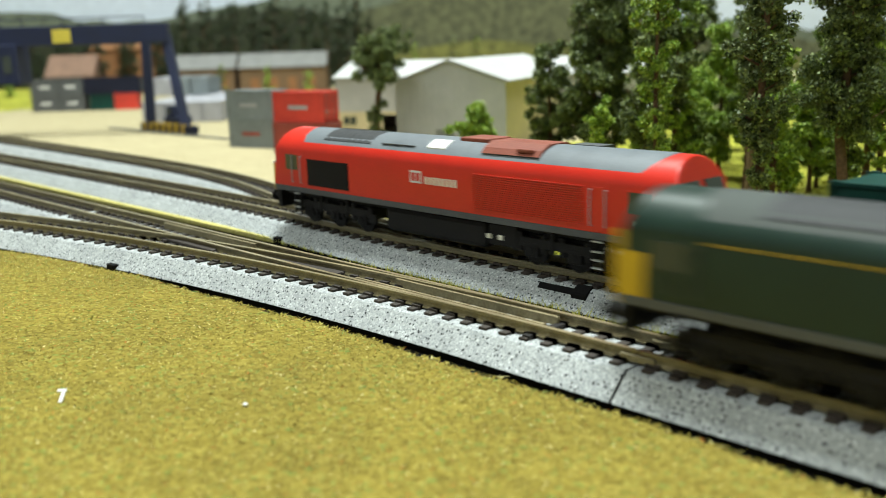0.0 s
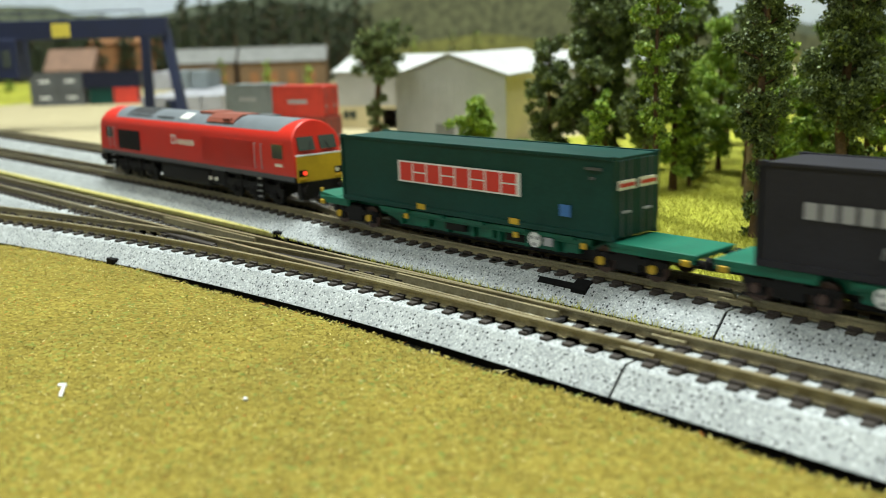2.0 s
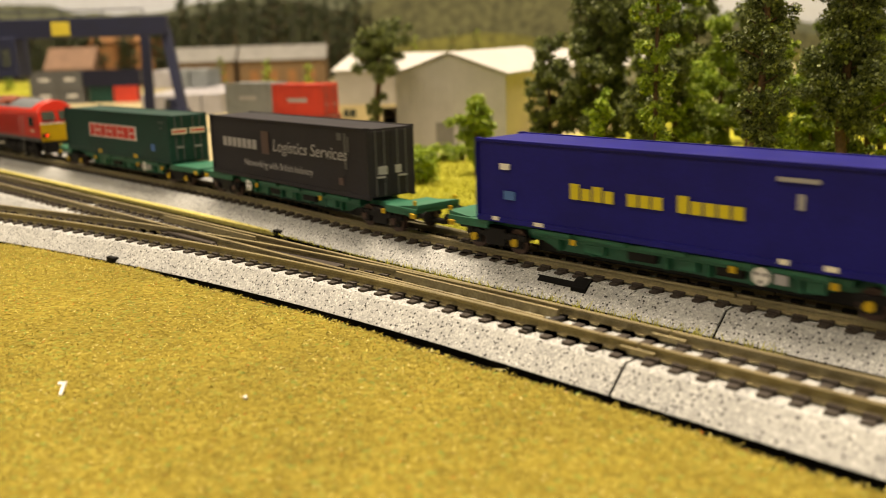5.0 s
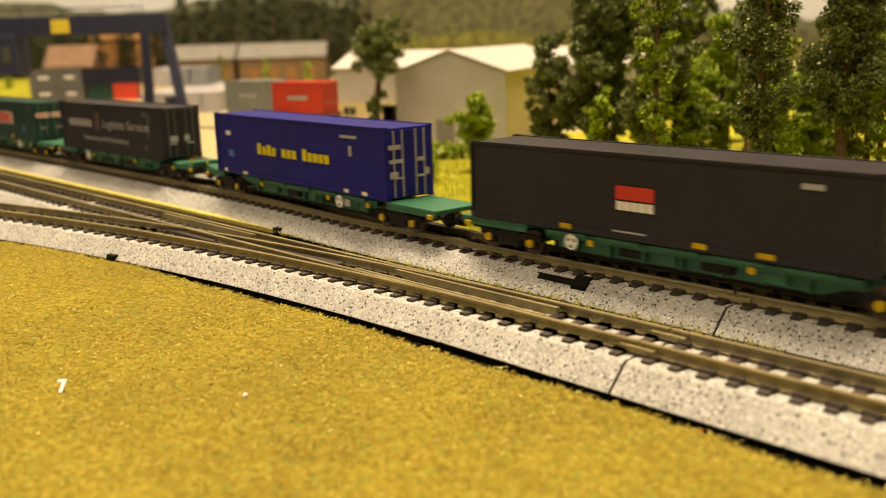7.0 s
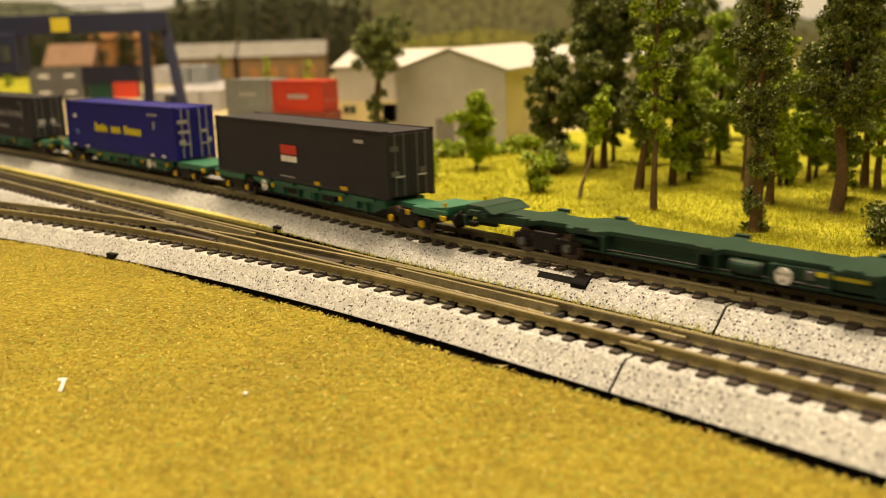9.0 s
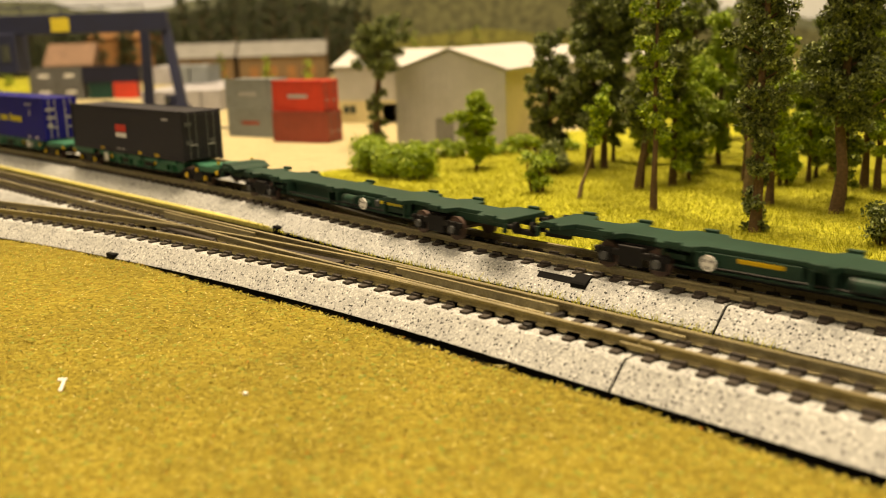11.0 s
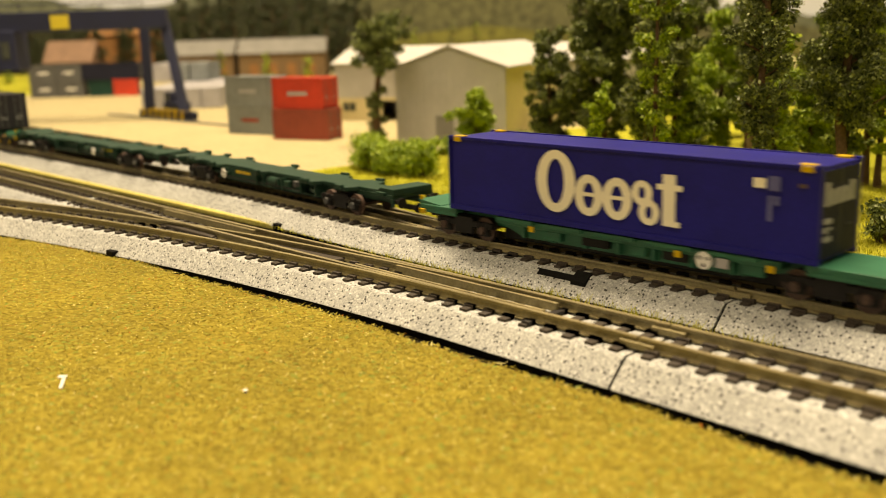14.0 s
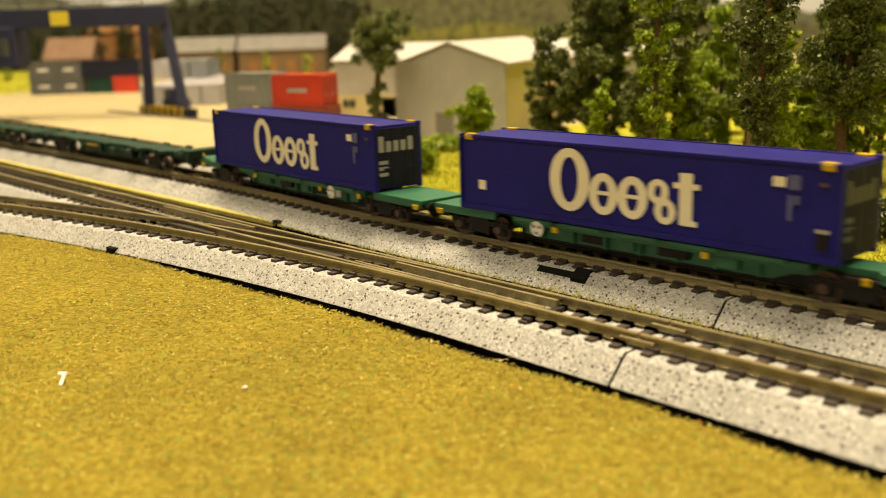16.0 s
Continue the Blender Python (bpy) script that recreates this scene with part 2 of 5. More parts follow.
def each(name, rows, material, parent, label="", bevel=0.0):
    """One part for each box."""
    return [part(name, boxes([r], bevel), material, parent, label) for r in rows]


def rod(bm, a, b, r0, r1=None, seg=10):
    """A round bar from a to b."""
    a, b = Vector(a), Vector(b)
    way = b - a
    m = Matrix.Translation((a + b) / 2) @ way.to_track_quat("Z", "Y").to_matrix().to_4x4()
    bmesh.ops.create_cone(bm, cap_ends=True, segments=seg, radius1=r0, radius2=r0 if r1 is None else r1, depth=way.length, matrix=m)
    return bm


def prism(points, x0, x1):
    """A closed outline of (y, z) points drawn out from x0 to x1."""
    bm = bmesh.new()
    a = [bm.verts.new((x0, y, z)) for y, z in points]
    b = [bm.verts.new((x1, y, z)) for y, z in points]
    bm.faces.new(a)
    bm.faces.new(b[::-1])
    for i in range(len(points)):
        j = (i + 1) % len(points)
        bm.faces.new((a[i], a[j], b[j], b[i]))
    return bm


def smooth_line(points):
    """A smooth function through (x, y) points, flat past both ends."""
    xs = np.array([p[0] for p in points], float)
    ys = np.array([p[1] for p in points], float)
    slope = np.gradient(ys, xs)

    def at(x):
        x = min(max(x, xs[0]), xs[-1])
        i = min(max(int(np.searchsorted(xs, x)) - 1, 0), len(xs) - 2)
        h = xs[i + 1] - xs[i]
        u = (x - xs[i]) / h
        return float((2 * u**3 - 3 * u**2 + 1) * ys[i] + (u**3 - 2 * u**2 + u) * h * slope[i] + (3 * u**2 - 2 * u**3) * ys[i + 1] + (u**3 - u**2) * h * slope[i + 1])
    return at


# centre lines of the tracks: y over x
main_line = smooth_line([(-900, 6), (-400, 6), (-320, 6.5), (-170, 5.5), (-140, 4.2), (-115, 2.3), (-90, 0.8), (-60, 0), (0, 0), (1200, 0)])
loop_line = smooth_line([(-900, 45), (-360, 45), (-300, 43), (-244, 38.5), (-200, 31), (-170, 23), (-130, 12.5), (-90, 4.5), (-50, 0), (-20, 0)])


def near_line(x):
    return -37.0


def branch_line(x):
    return -37.0 - (0.00062 * x * x if x < 0 else 0.0)


# ---- room ----
def room():
    for name, r in (("wall_north", (-2800, 1900, 2100, 2200, -800, 1650)), ("wall_south", (-2800, 1900, -1900, -1800, -800, 1650)),
                    ("wall_west", (-2900, -2800, -1900, 2200, -800, 1650)), ("wall_east", (1900, 2000, -1900, 2200, -800, 1650)),
                    ("ceiling", (-2900, 2000, -1900, 2200, 1560, 1650)), ("floor", (-2900, 2000, -1900, 2200, -850, -800))):
        tagged(part(name, boxes([r]), M_CEIL if name == "ceiling" else M_ROOMWALL), "plain off-white painted room surface round the layout", "wall", kind="structure")


room()


# ---- ground ----
def sheet(name, xs, ys, height, material, label, keep=lambda x, y: True):
    """A grid of ground whose height follows a function."""
    bm = bmesh.new()
    grid = [[bm.verts.new((x, y, height(x, y))) for y in ys] for x in xs]
    for i in range(len(xs) - 1):
        for j in range(len(ys) - 1):
            if keep((xs[i] + xs[i + 1]) / 2, (ys[j] + ys[j + 1]) / 2):
                bm.faces.new((grid[i][j], grid[i + 1][j], grid[i + 1][j + 1], grid[i][j + 1]))
    loose = [v for v in bm.verts if not v.link_faces]
    bmesh.ops.delete(bm, geom=loose, context="VERTS")
    return tagged(part(name, bm, material, smooth=True), label, "ground", kind="structure")


def ripple(x, y, size, k):
    return k * noise.noise((x / size, y / size, 3.7))


# black colour paints the shade in the gap between meadow mat and roadbed
tagged(part("baseboard", boxes([(-2400, 1400, -900, 1900, -40, -1.6)]), M_BOARD), "baseboard of the model railway, black for the shade in the gap beside the roadbed", "baseboard", kind="structure")


def meadow_edge(x):
    """Where the meadow mat ends, towards the near track."""
    edge = branch_line(x) - 12.5
    gap = 2.3 + 0.7 * noise.noise((x / 23, 8.1, 0)) if x > -95 else max(0.1, 2.3 - (-95 - x) * 0.08)
    return edge - gap - 0.7 * noise.noise((x / 7, 1.3, 0)) - 0.45 * noise.noise((x / 1.7, 5.3, 0))


def meadow():
    bm = bmesh.new()
    xs = np.concatenate([np.linspace(-460, -200, 30), np.linspace(-196, 110, 150), np.linspace(120, 700, 30)])
    steps = np.concatenate([[0, 0.15, 0.6, 1.5], np.linspace(3, 160, 75), np.linspace(170, 700, 15)])
    grid = []
    for x in xs:
        e = meadow_edge(x)
        col = [bm.verts.new((x, e + 0.05, -1.6))]
        for s in steps:
            y = e - s
            lift = min(1.0, s / 1.2) ** 0.5
            col.append(bm.verts.new((x, y, -1.0 + 1.1 * lift + ripple(x, y, 30, 0.5) + ripple(x, y, 4, 0.15))))
        grid.append(col)
    for a, b in zip(grid, grid[1:]):
        for j in range(len(a) - 1):
            bm.faces.new((a[j], b[j], b[j + 1], a[j + 1]))
    tagged(part("meadow_ground", bm, M_MEADOW, smooth=True), "olive and straw coloured scatter grass mat", "ground", kind="structure")


meadow()


def forest_height(x, y):
    rise = max(0.0, min(1.0, (y - 14) / 30))
    return -0.4 + rise * (1.2 + 2.6 * noise.noise((x / 38, y / 38, 1.1)) + 0.7 * noise.noise((x / 11, y / 11, 4.1)))


sheet("forest_ground", np.linspace(-235, 420, 150), np.concatenate([np.linspace(10, 300, 90), np.linspace(310, 1500, 30)]), forest_height, M_GRASS, "bright yellow-green static grass of the wood floor", lambda x, y: x > -205 - 0.12 * (y - 80))
sheet("yard_ground", np.concatenate([np.linspace(-1800, -500, 30), np.linspace(-480, -120, 60)]), np.concatenate([np.linspace(6, 110, 30), np.linspace(120, 1700, 34)]),
      lambda x, y: -0.6 + ripple(x, y, 60, 0.25), M_SAND, "cream-coloured sanded freight yard surface", lambda x, y: x < -195 or y < 60)
tagged(part("yellow_verge", boxes([(-900, -92, 1.0, 3.4, -1.2, 0.5)], 0.3), M_YELLOWSTRIP), "yellow scatter grass strip along the roadbed foot", "verge", kind="structure")
bpy.data.objects["yellow_verge"].location.y = -10.0 * MM


# ---- tracks ----
def sweep(profile, line, x0, x1, step, jitter=0.0, closed=True):
    """A profile of (across, height) points swept along a centre line."""
    bm = bmesh.new()
    rings = []
    n = max(2, int(abs(x1 - x0) / step) + 1)
    for x in np.linspace(x0, x1, n):
        y = line(x)
        s = (line(x + 0.5) - line(x - 0.5))
        k = 1 / math.hypot(1, s)
        ring = []
        for a, z in profile:
            j = jitter * noise.noise((x / 1.3, a * 1.7, z * 1.9))
            ring.append(bm.verts.new((x - a * s * k, y + a * k, z + j * (z > 0.5))))
        rings.append(ring)
    m = len(profile)
    for a, b in zip(rings, rings[1:]):
        for i in range(m if closed else m - 1):
            j = (i + 1) % m
            bm.faces.new((a[i], a[j], b[j], b[i]))
    if closed:
        bm.faces.new(rings[0])
        bm.faces.new(rings[-1][::-1])
    return bm


BED = [(-12.2, 0.0), (-12.5, 0.15), (-12.3, 0.4), (-10.3, 2.4), (-8.4, 4.3), (-7.9, 4.5), (-4, 4.6), (0, 4.6), (4, 4.6), (7.9, 4.5), (8.4, 4.3), (10.3, 2.4), (12.3, 0.4), (12.5, 0.15), (12.2, 0.0)]
# added black strip under the bed: its foot shadow as solid colour
FOOT_SHADE = [(-11.7, -1.6), (-11.7, 0.05), (11.7, 0.05), (11.7, -1.6)]
GAP = [(a * 0.965, z * 0.93 - 0.02) for a, z in BED]


def rail_profile(side):
    return [(side * 4.5 + a, z) for a, z in ((-0.75, 5.0), (-0.75, 5.25), (-0.22, 5.5), (-0.22, 6.35), (-0.5, 6.55), (-0.5, 7.0), (0.5, 7.0), (0.5, 6.55), (0.22, 6.35), (0.22, 5.5), (0.75, 5.25), (0.75, 5.0))]


SLEEPER = None


def sleeper_mesh():
    global SLEEPER
    if SLEEPER is None:
        bm = bmesh.new()
        box(bm, -0.95, 0.95, -7.55, 7.55, 4.3, 5.05, 0.12)
        for s in (-1, 1):
            for o in (-1, 1):
                box(bm, -1.25, 1.25, s * 4.5 + o * 1.05 - 0.45, s * 4.5 + o * 1.05 + 0.45, 4.6, 5.5)
        ob = part("sleeper", bm, M_SLEEPER)
        SLEEPER = ob.data
        bpy.data.objects.remove(ob)
    return SLEEPER


def track(line, x0, x1, label, bed=True, bed_profile=BED, near=True, rails=(-1, 1), spacing=5.0, sleepers=True):
    """A length of track on its moulded roadbed: roadbed, rails, sleepers."""
    t = thing("track_section", 0, 0, 0, 0, label, "railway track", "track sections")
    step = 1.2 if near else 8.0
    if bed:
        part("roadbed", sweep(bed_profile, line, x0, x1, step, 0.05 if near else 0), M_BALLAST, t, smooth=False)
        # shadow under the roadbed edge, put in as a black strip
        part("foot_shade", sweep(FOOT_SHADE, line, x0, x1, 10.0), M_BOARD, t, "black strip standing in for the shadow under the roadbed")
    for s in rails:
        r = part("rail", sweep(rail_profile(s), line, x0, x1, 6.0), M_RAIL, t)
        r.data.materials.append(M_RAILTOP)
        for f in r.data.polygons:
            if f.normal.z > 0.9:
                f.material_index = 1
    if sleepers:
        x = x0 + spacing * 0.6
        while x < x1 - 0.5:
            s = new("sleeper", sleeper_mesh())
            s.parent = t
            s.matrix_basis = pose(x * MM, line(x) * MM, 0, 0, 0, math.degrees(math.atan(line(x + 0.5) - line(x - 0.5))))
            x += spacing
    return t


def merged_bed():
    """One roadbed under both roads of the near turnout."""
    bm = bmesh.new()
    rings = []
    for x in np.linspace(-200, 28.7, 190):
        ring = []
        for a, z in BED:
            y = (branch_line(x) if a < 0 else near_line(x)) + a
            ring.append(bm.verts.new((x, y, z + 0.05 * noise.noise((x / 1.3, a * 1.7, z * 1.9)) * (z > 0.5))))
        rings.append(ring)
    for a, b in zip(rings, rings[1:]):
        for i in range(len(BED)):
            j = (i + 1) % len(BED)
            bm.faces.new((a[i], a[j], b[j], b[i]))
    bm.faces.new(rings[0])
    bm.faces.new(rings[-1][::-1])
    return bm


track(near_line, 29.3, 160, "grey speckled moulded track with brown sleepers, beside the meadow")
track(near_line, 160, 1150, "grey speckled moulded track running out of the scene", near=False, spacing=10)
turnout = track(near_line, -200, 28.9, "near turnout with both roads on one grey speckled roadbed", bed=False, sleepers=False)
part("roadbed", merged_bed(), M_BALLAST, turnout)
# the same black shadow strip along the turnout's edge
part("foot_shade", sweep(FOOT_SHADE, branch_line, -200, 28.7, 10.0), M_BOARD, turnout, "black strip standing in for the shadow under the roadbed")
part("joint_gap", sweep(GAP, near_line, 28.5, 29.5, 0.5), M_BOARD, turnout, "dark gap between roadbed pieces")
for s in (-1, 1):
    r = part("rail", sweep(rail_profile(s), branch_line, -200, 4, 6.0), M_RAIL, turnout)
    r.location.z = -0.06 * MM


def long_sleeper(x, spans, seats):
    """A turnout sleeper with its rail chairs."""
    for lo, hi in spans:
        bm = boxes([(x - 0.95, x + 0.95, lo, hi, 4.3, 5.05)], 0.12)
        for y in seats:
            if lo < y < hi:
                for o in (-1, 1):
                    box(bm, x - 1.2, x + 1.2, y + o * 1.05 - 0.45, y + o * 1.05 + 0.45, 4.6, 5.5)
        part("sleeper", bm, M_SLEEPER, turnout)


for k in range(45):
    x = 26.0 - k * 5.0
    roads = (branch_line(x), near_line(x))
    seats = [r + o for r in roads for o in (-4.5, 4.5)]
    if roads[1] - roads[0] < 11:
        long_sleeper(x, [(roads[0] - 7.55, roads[1] + 7.55)], seats)
    else:
        long_sleeper(x, [(r - 7.55, r + 7.55) for r in roads], seats)
part("frog", boxes([(-136, -104, -43.6, -39.6, 4.9, 5.9)], 0.4), M_SLEEPER, turnout, "dark brown crossing block")
part("point_plate", boxes([(-100, -58, -39.6, -34.4, 4.9, 5.7)], 0.3), M_SLEEPER, turnout, "dark cover plate between the rails")
part("guard_rail", boxes([(-148, -98, -34.2, -33.5, 5.0, 6.8)], 0.1), M_RAIL, turnout)
part("guard_rail", boxes([(-48, 7, -39.9, -39.2, 5.0, 6.75)], 0.1), M_RAILTOP, turnout, "pale worn point blade")
part("guard_rail", boxes([(-40, 6, -34.8, -34.1, 5.0, 6.75)], 0.1), M_RAIL, turnout)
part("tie_bar", boxes([(5.5, 7.2, -44.0, -30.0, 4.9, 5.5)], 0.1), M_FROG, turnout)
part("clip_socket", boxes([(-131.2, -127.2, -60.3, -57.8, -0.9, 1.35)], 0.2), M_BOARD, turnout, "small black clip socket at the roadbed foot")
track(branch_line, -420, -200, "curved grey speckled track beside the meadow", near=False)
track(near_line, -900, -200, "straight grey speckled track between the running lines", near=False)
track(main_line, 25.4, 160, "grey speckled moulded main line track")
track(main_line, 160, 1150, "grey speckled main line track running out of the scene", near=False, spacing=10)
main_turnout = track(main_line, -170, 24.8, "main line turnout on grey speckled roadbed")
part("lever_slot", prism([(-9.8, 1.6), (-9.8, 3.05), (-8.7, 4.15), (-8.7, 3.0)], -21.0, -10.0), M_BOARD, main_turnout, "black slot for the point lever")
part("point_lever", prism([(-10.3, 1.8), (-10.3, 3.4), (-10.0, 3.8), (-7.8, 5.1), (-7.3, 4.0)], -11.0, -7.0), M_BOARD, main_turnout, "raised black point lever")
part("clip_socket", boxes([(-126.8, -123.2, -9.9, -7.6, -0.9, 1.3)], 0.2), M_BOARD, main_turnout, "small black clip socket")
part("joint_gap", sweep(GAP, main_line, 24.6, 25.6, 0.5), M_BOARD, main_turnout, "dark gap between roadbed pieces")
track(main_line, -900, -170, "grey speckled main line track in the distance", near=False)
track(loop_line, -190, -30, "diverging road of the main line turnout", near=False, sleepers=True)
track(loop_line, -900, -190, "brown sleepered loop track beside the sand yard", near=False)
for x, line in ((29.1, near_line), (25.1, main_line)):
    for s in (-1, 1):
        y = line(x) + s * 4.5
        part("rail_joiner", boxes([(x - 3.4, x + 3.4, y - 1.05, y + 1.05, 5.02, 6.2)], 0.15), M_RAIL, turnout if line is near_line else main_turnout)


# ---- vehicles: x runs along the train, nose to the minus side; z from the ground ----
def container(length, mat, label, height=17.6, group="containers on the train", doors=True, edge=None, bars=None):
    c = thing("shipping_container", 0, 0, 0, 0, label, "container", group)
    h, w = length / 2, 7.7
    bm = bmesh.new()
    box(bm, -h + 0.3, h - 0.3, -w + 0.15, w - 0.15, 0.35, height - 0.25, 0.12)
    part("body", bm, mat, c)
    for s in (-1, 1):
        part("bottom_rail", boxes([(-h, h, s * w - 0.2, s * w + 0.2, 0, 1.3)], 0.1), mat, c)
        part("top_rail", boxes([(-h, h, s * w - 0.2, s * w + 0.2, height - 0.7, height)], 0.1), mat, c)
        for e in (-1, 1):
            part("corner_post", boxes([(e * h - 0.6, e * h + 0.05, s * (w - 0.35) - 0.6, s * (w - 0.35) + 0.6, 0, height)], 0.12), mat, c)
            part("corner_casting", boxes([(e * (h - 0.5) - 0.65, e * (h - 0.5) + 0.65, s * (w - 0.3) - 0.6, s * (w - 0.3) + 0.6, z, z + 1.0) for z in (-0.02, height - 0.85)], 0.1), edge or mat, c)
    if doors:
        for s in (-1, 1):
            part("door", boxes([(h - 0.3, h - 0.05, min(s * 0.1, s * 7.0), max(s * 0.1, s * 7.0), 0.9, height - 0.9)], 0.1), mat, c)
            for o in (2.2, 5.0):
                rodm = rod(bmesh.new(), (h + 0.05, s * o, 0.8), (h + 0.05, s * o, height - 0.8), 0.22, seg=6)
                part("locking_bar", rodm, bars or M_SOLE, c)
            part("door_handle", boxes([(h, h + 0.35, s * 3.6 - 1.5, s * 3.6 + 1.5, 5.6, 6.1)], 0.05), bars or M_GREYPRINT, c)
    return c


def decal(parent, rows, mat, name="lettering", y=-7.93):
    """Flat print on the near side: rows of x0, x1, z0, z1."""
    if name in ("lift_marker", "code_panel", "sticker"):
        return each(name, [(a, b, y - 0.03, y + 0.05, c, d) for a, b, c, d in rows], mat, parent)
    return part(name, boxes([(a, b, y - 0.03, y + 0.05, c, d) for a, b, c, d in rows]), mat, parent)


# (x at the start of the clip, half length)
RUN = [(0.0, 0.0), (1.0, 68.4), (2.0, 136.8), (3.0, 205.2), (4.2, 287.0), (5.2, 353.5), (6.3, 426.0), (7.0, 468.5), (8.0, 531.0), (9.0, 594.5), (10.2, 667.5), (11.5, 746.5), (12.5, 809.5), (13.5, 872.5), (14.5, 933.5), (15.0, 963.5), (16.0, 1023.8)]
run = smooth_line(RUN)


def ride(start, z=0.0):
    """Rows for a vehicle whose middle is at x = start at the first moment."""
    rows = []
    for i in range(33):
        t = i * 0.5
        x = start - run(t)
        a, b = main_line(x - 30), main_line(x + 30)
        rows.append((t, pose(x * MM, main_line(x) * MM, z * MM, 0, 0, math.degrees(math.atan2(b - a, 60)))))
    return rows


MOVING = []


def rounded(ob, angle=32):
    """Smooth shading over shallow folds, sharp over steep ones."""
    ob.data.shade_smooth()
    ob.data.set_sharp_from_angle(angle=radians(angle))
    return ob


def raked(bm, start=23.8, k=0.36):
    """Leans both ends of a body back above a height."""
    for v in bm.verts:
        if v.co.z > start:
            v.co.x -= math.copysign((v.co.z - start) * k, v.co.x)
    return bm


def text_part(words, size, mat, parent, x, z, y=-7.96, italic=0.0, width=0.0):
    curve = bpy.data.curves.new("lettering", "FONT")
    curve.body, curve.size, curve.shear, curve.extrude = words, size * MM, italic, 0.03 * MM
    tmp = new("lettering_source", curve)
    me = bpy.data.meshes.new_from_object(tmp.evaluated_get(bpy.context.evaluated_depsgraph_get()))
    bpy.data.objects.remove(tmp)
    if width:
        far = max(v.co.x for v in me.vertices)
        for v in me.vertices:
            v.co.x *= width * MM / far
    me.materials.clear()
    me.materials.append(mat)
    ob = new("lettering", me)
    ob.parent = parent
    ob.matrix_basis = pose(x * MM, y * MM, z * MM, 90, 0, 0)
    return ob


def word_bars(x0, x1, z0, z1, pattern, gap=0.25):
    """Plain bars, one a letter; pattern gives each bar's height as a share, 0 a space."""
    w = (x1 - x0) / len(pattern)
    return [(x0 + i * w + gap * w / 2, x0 + (i + 1) * w - gap * w / 2, z0, z0 + (z1 - z0) * h) for i, h in enumerate(pattern) if h]


def oval_ring(bm, x, z, rx, rz, hole, y=-7.96):
    """A flat upright oval with an oval hole."""
    n = 28
    rings = []
    for k, yy in ((1.0, y), (hole, y)):
        rings.append([bm.verts.new((x + rx * (k if k == 1 else k * 0.62) * math.cos(2 * math.pi * i / n), yy, z + rz * k * math.sin(2 * math.pi * i / n))) for i in range(n)])
    for i in range(n):
        j = (i + 1) % n
        bm.faces.new((rings[0][i], rings[0][j], rings[1][j], rings[1][i]))
    return bm


def wheelset(parent, x, r, y=5.3, mat=None):
    bm = bmesh.new()
    rod(bm, (x, -y, 7 + r), (x, y, 7 + r), 0.6, seg=8)
    for s in (-1, 1):
        rod(bm, (x, s * (y - 0.6), 7 + r), (x, s * (y + 0.5), 7 + r), r, seg=24)
        rod(bm, (x, s * (y + 0.5), 7 + r), (x, s * (y + 0.65), 7 + r), r * 0.82, r * 0.7, seg=24)
    part("wheelset", bm, mat or M_WHEEL, parent)


def loco_bogie(parent, x):
    bm = bmesh.new()
    for s in (-1, 1):
        a, b = sorted((s * 6.4, s * 7.5))
        box(bm, x - 17, x + 17, a, b, 11.4, 13.6, 0.2)
        for o in (-12.5, 0, 12.5):
            box(bm, x + o - 2.0, x + o + 2.0, a - 0.2, b + 0.2, 9.2, 12.4, 0.2)
            box(bm, x + o - 4.2, x + o - 2.9, a, b, 10.2, 14.6, 0.15)
            box(bm, x + o + 2.9, x + o + 4.2, a, b, 10.2, 14.6, 0.15)
            rod(bm, (x + o, s * 7.4, 10.6), (x + o, s * 8.1, 10.6), 1.0, seg=12)
        for o in (-6.2, 6.2):
            rod(bm, (x + o, s * 7.3, 10.6), (x + o, s * 7.3, 15.4), 0.7, seg=8)
        box(bm, x - 18.5, x - 16.5, a, b, 10.0, 12.5, 0.15)
        box(bm, x + 16.5, x + 18.5, a, b, 10.0, 12.5, 0.15)
    box(bm, x - 15, x + 15, -5, 5, 11, 15.8)
    bogie = part("bogie", bm, M_BLACK, parent)
    for o in (-12.5, 0, 12.5):
        wheelset(bogie, x + o, 3.5, 5.3, M_BLACK)
    return bogie


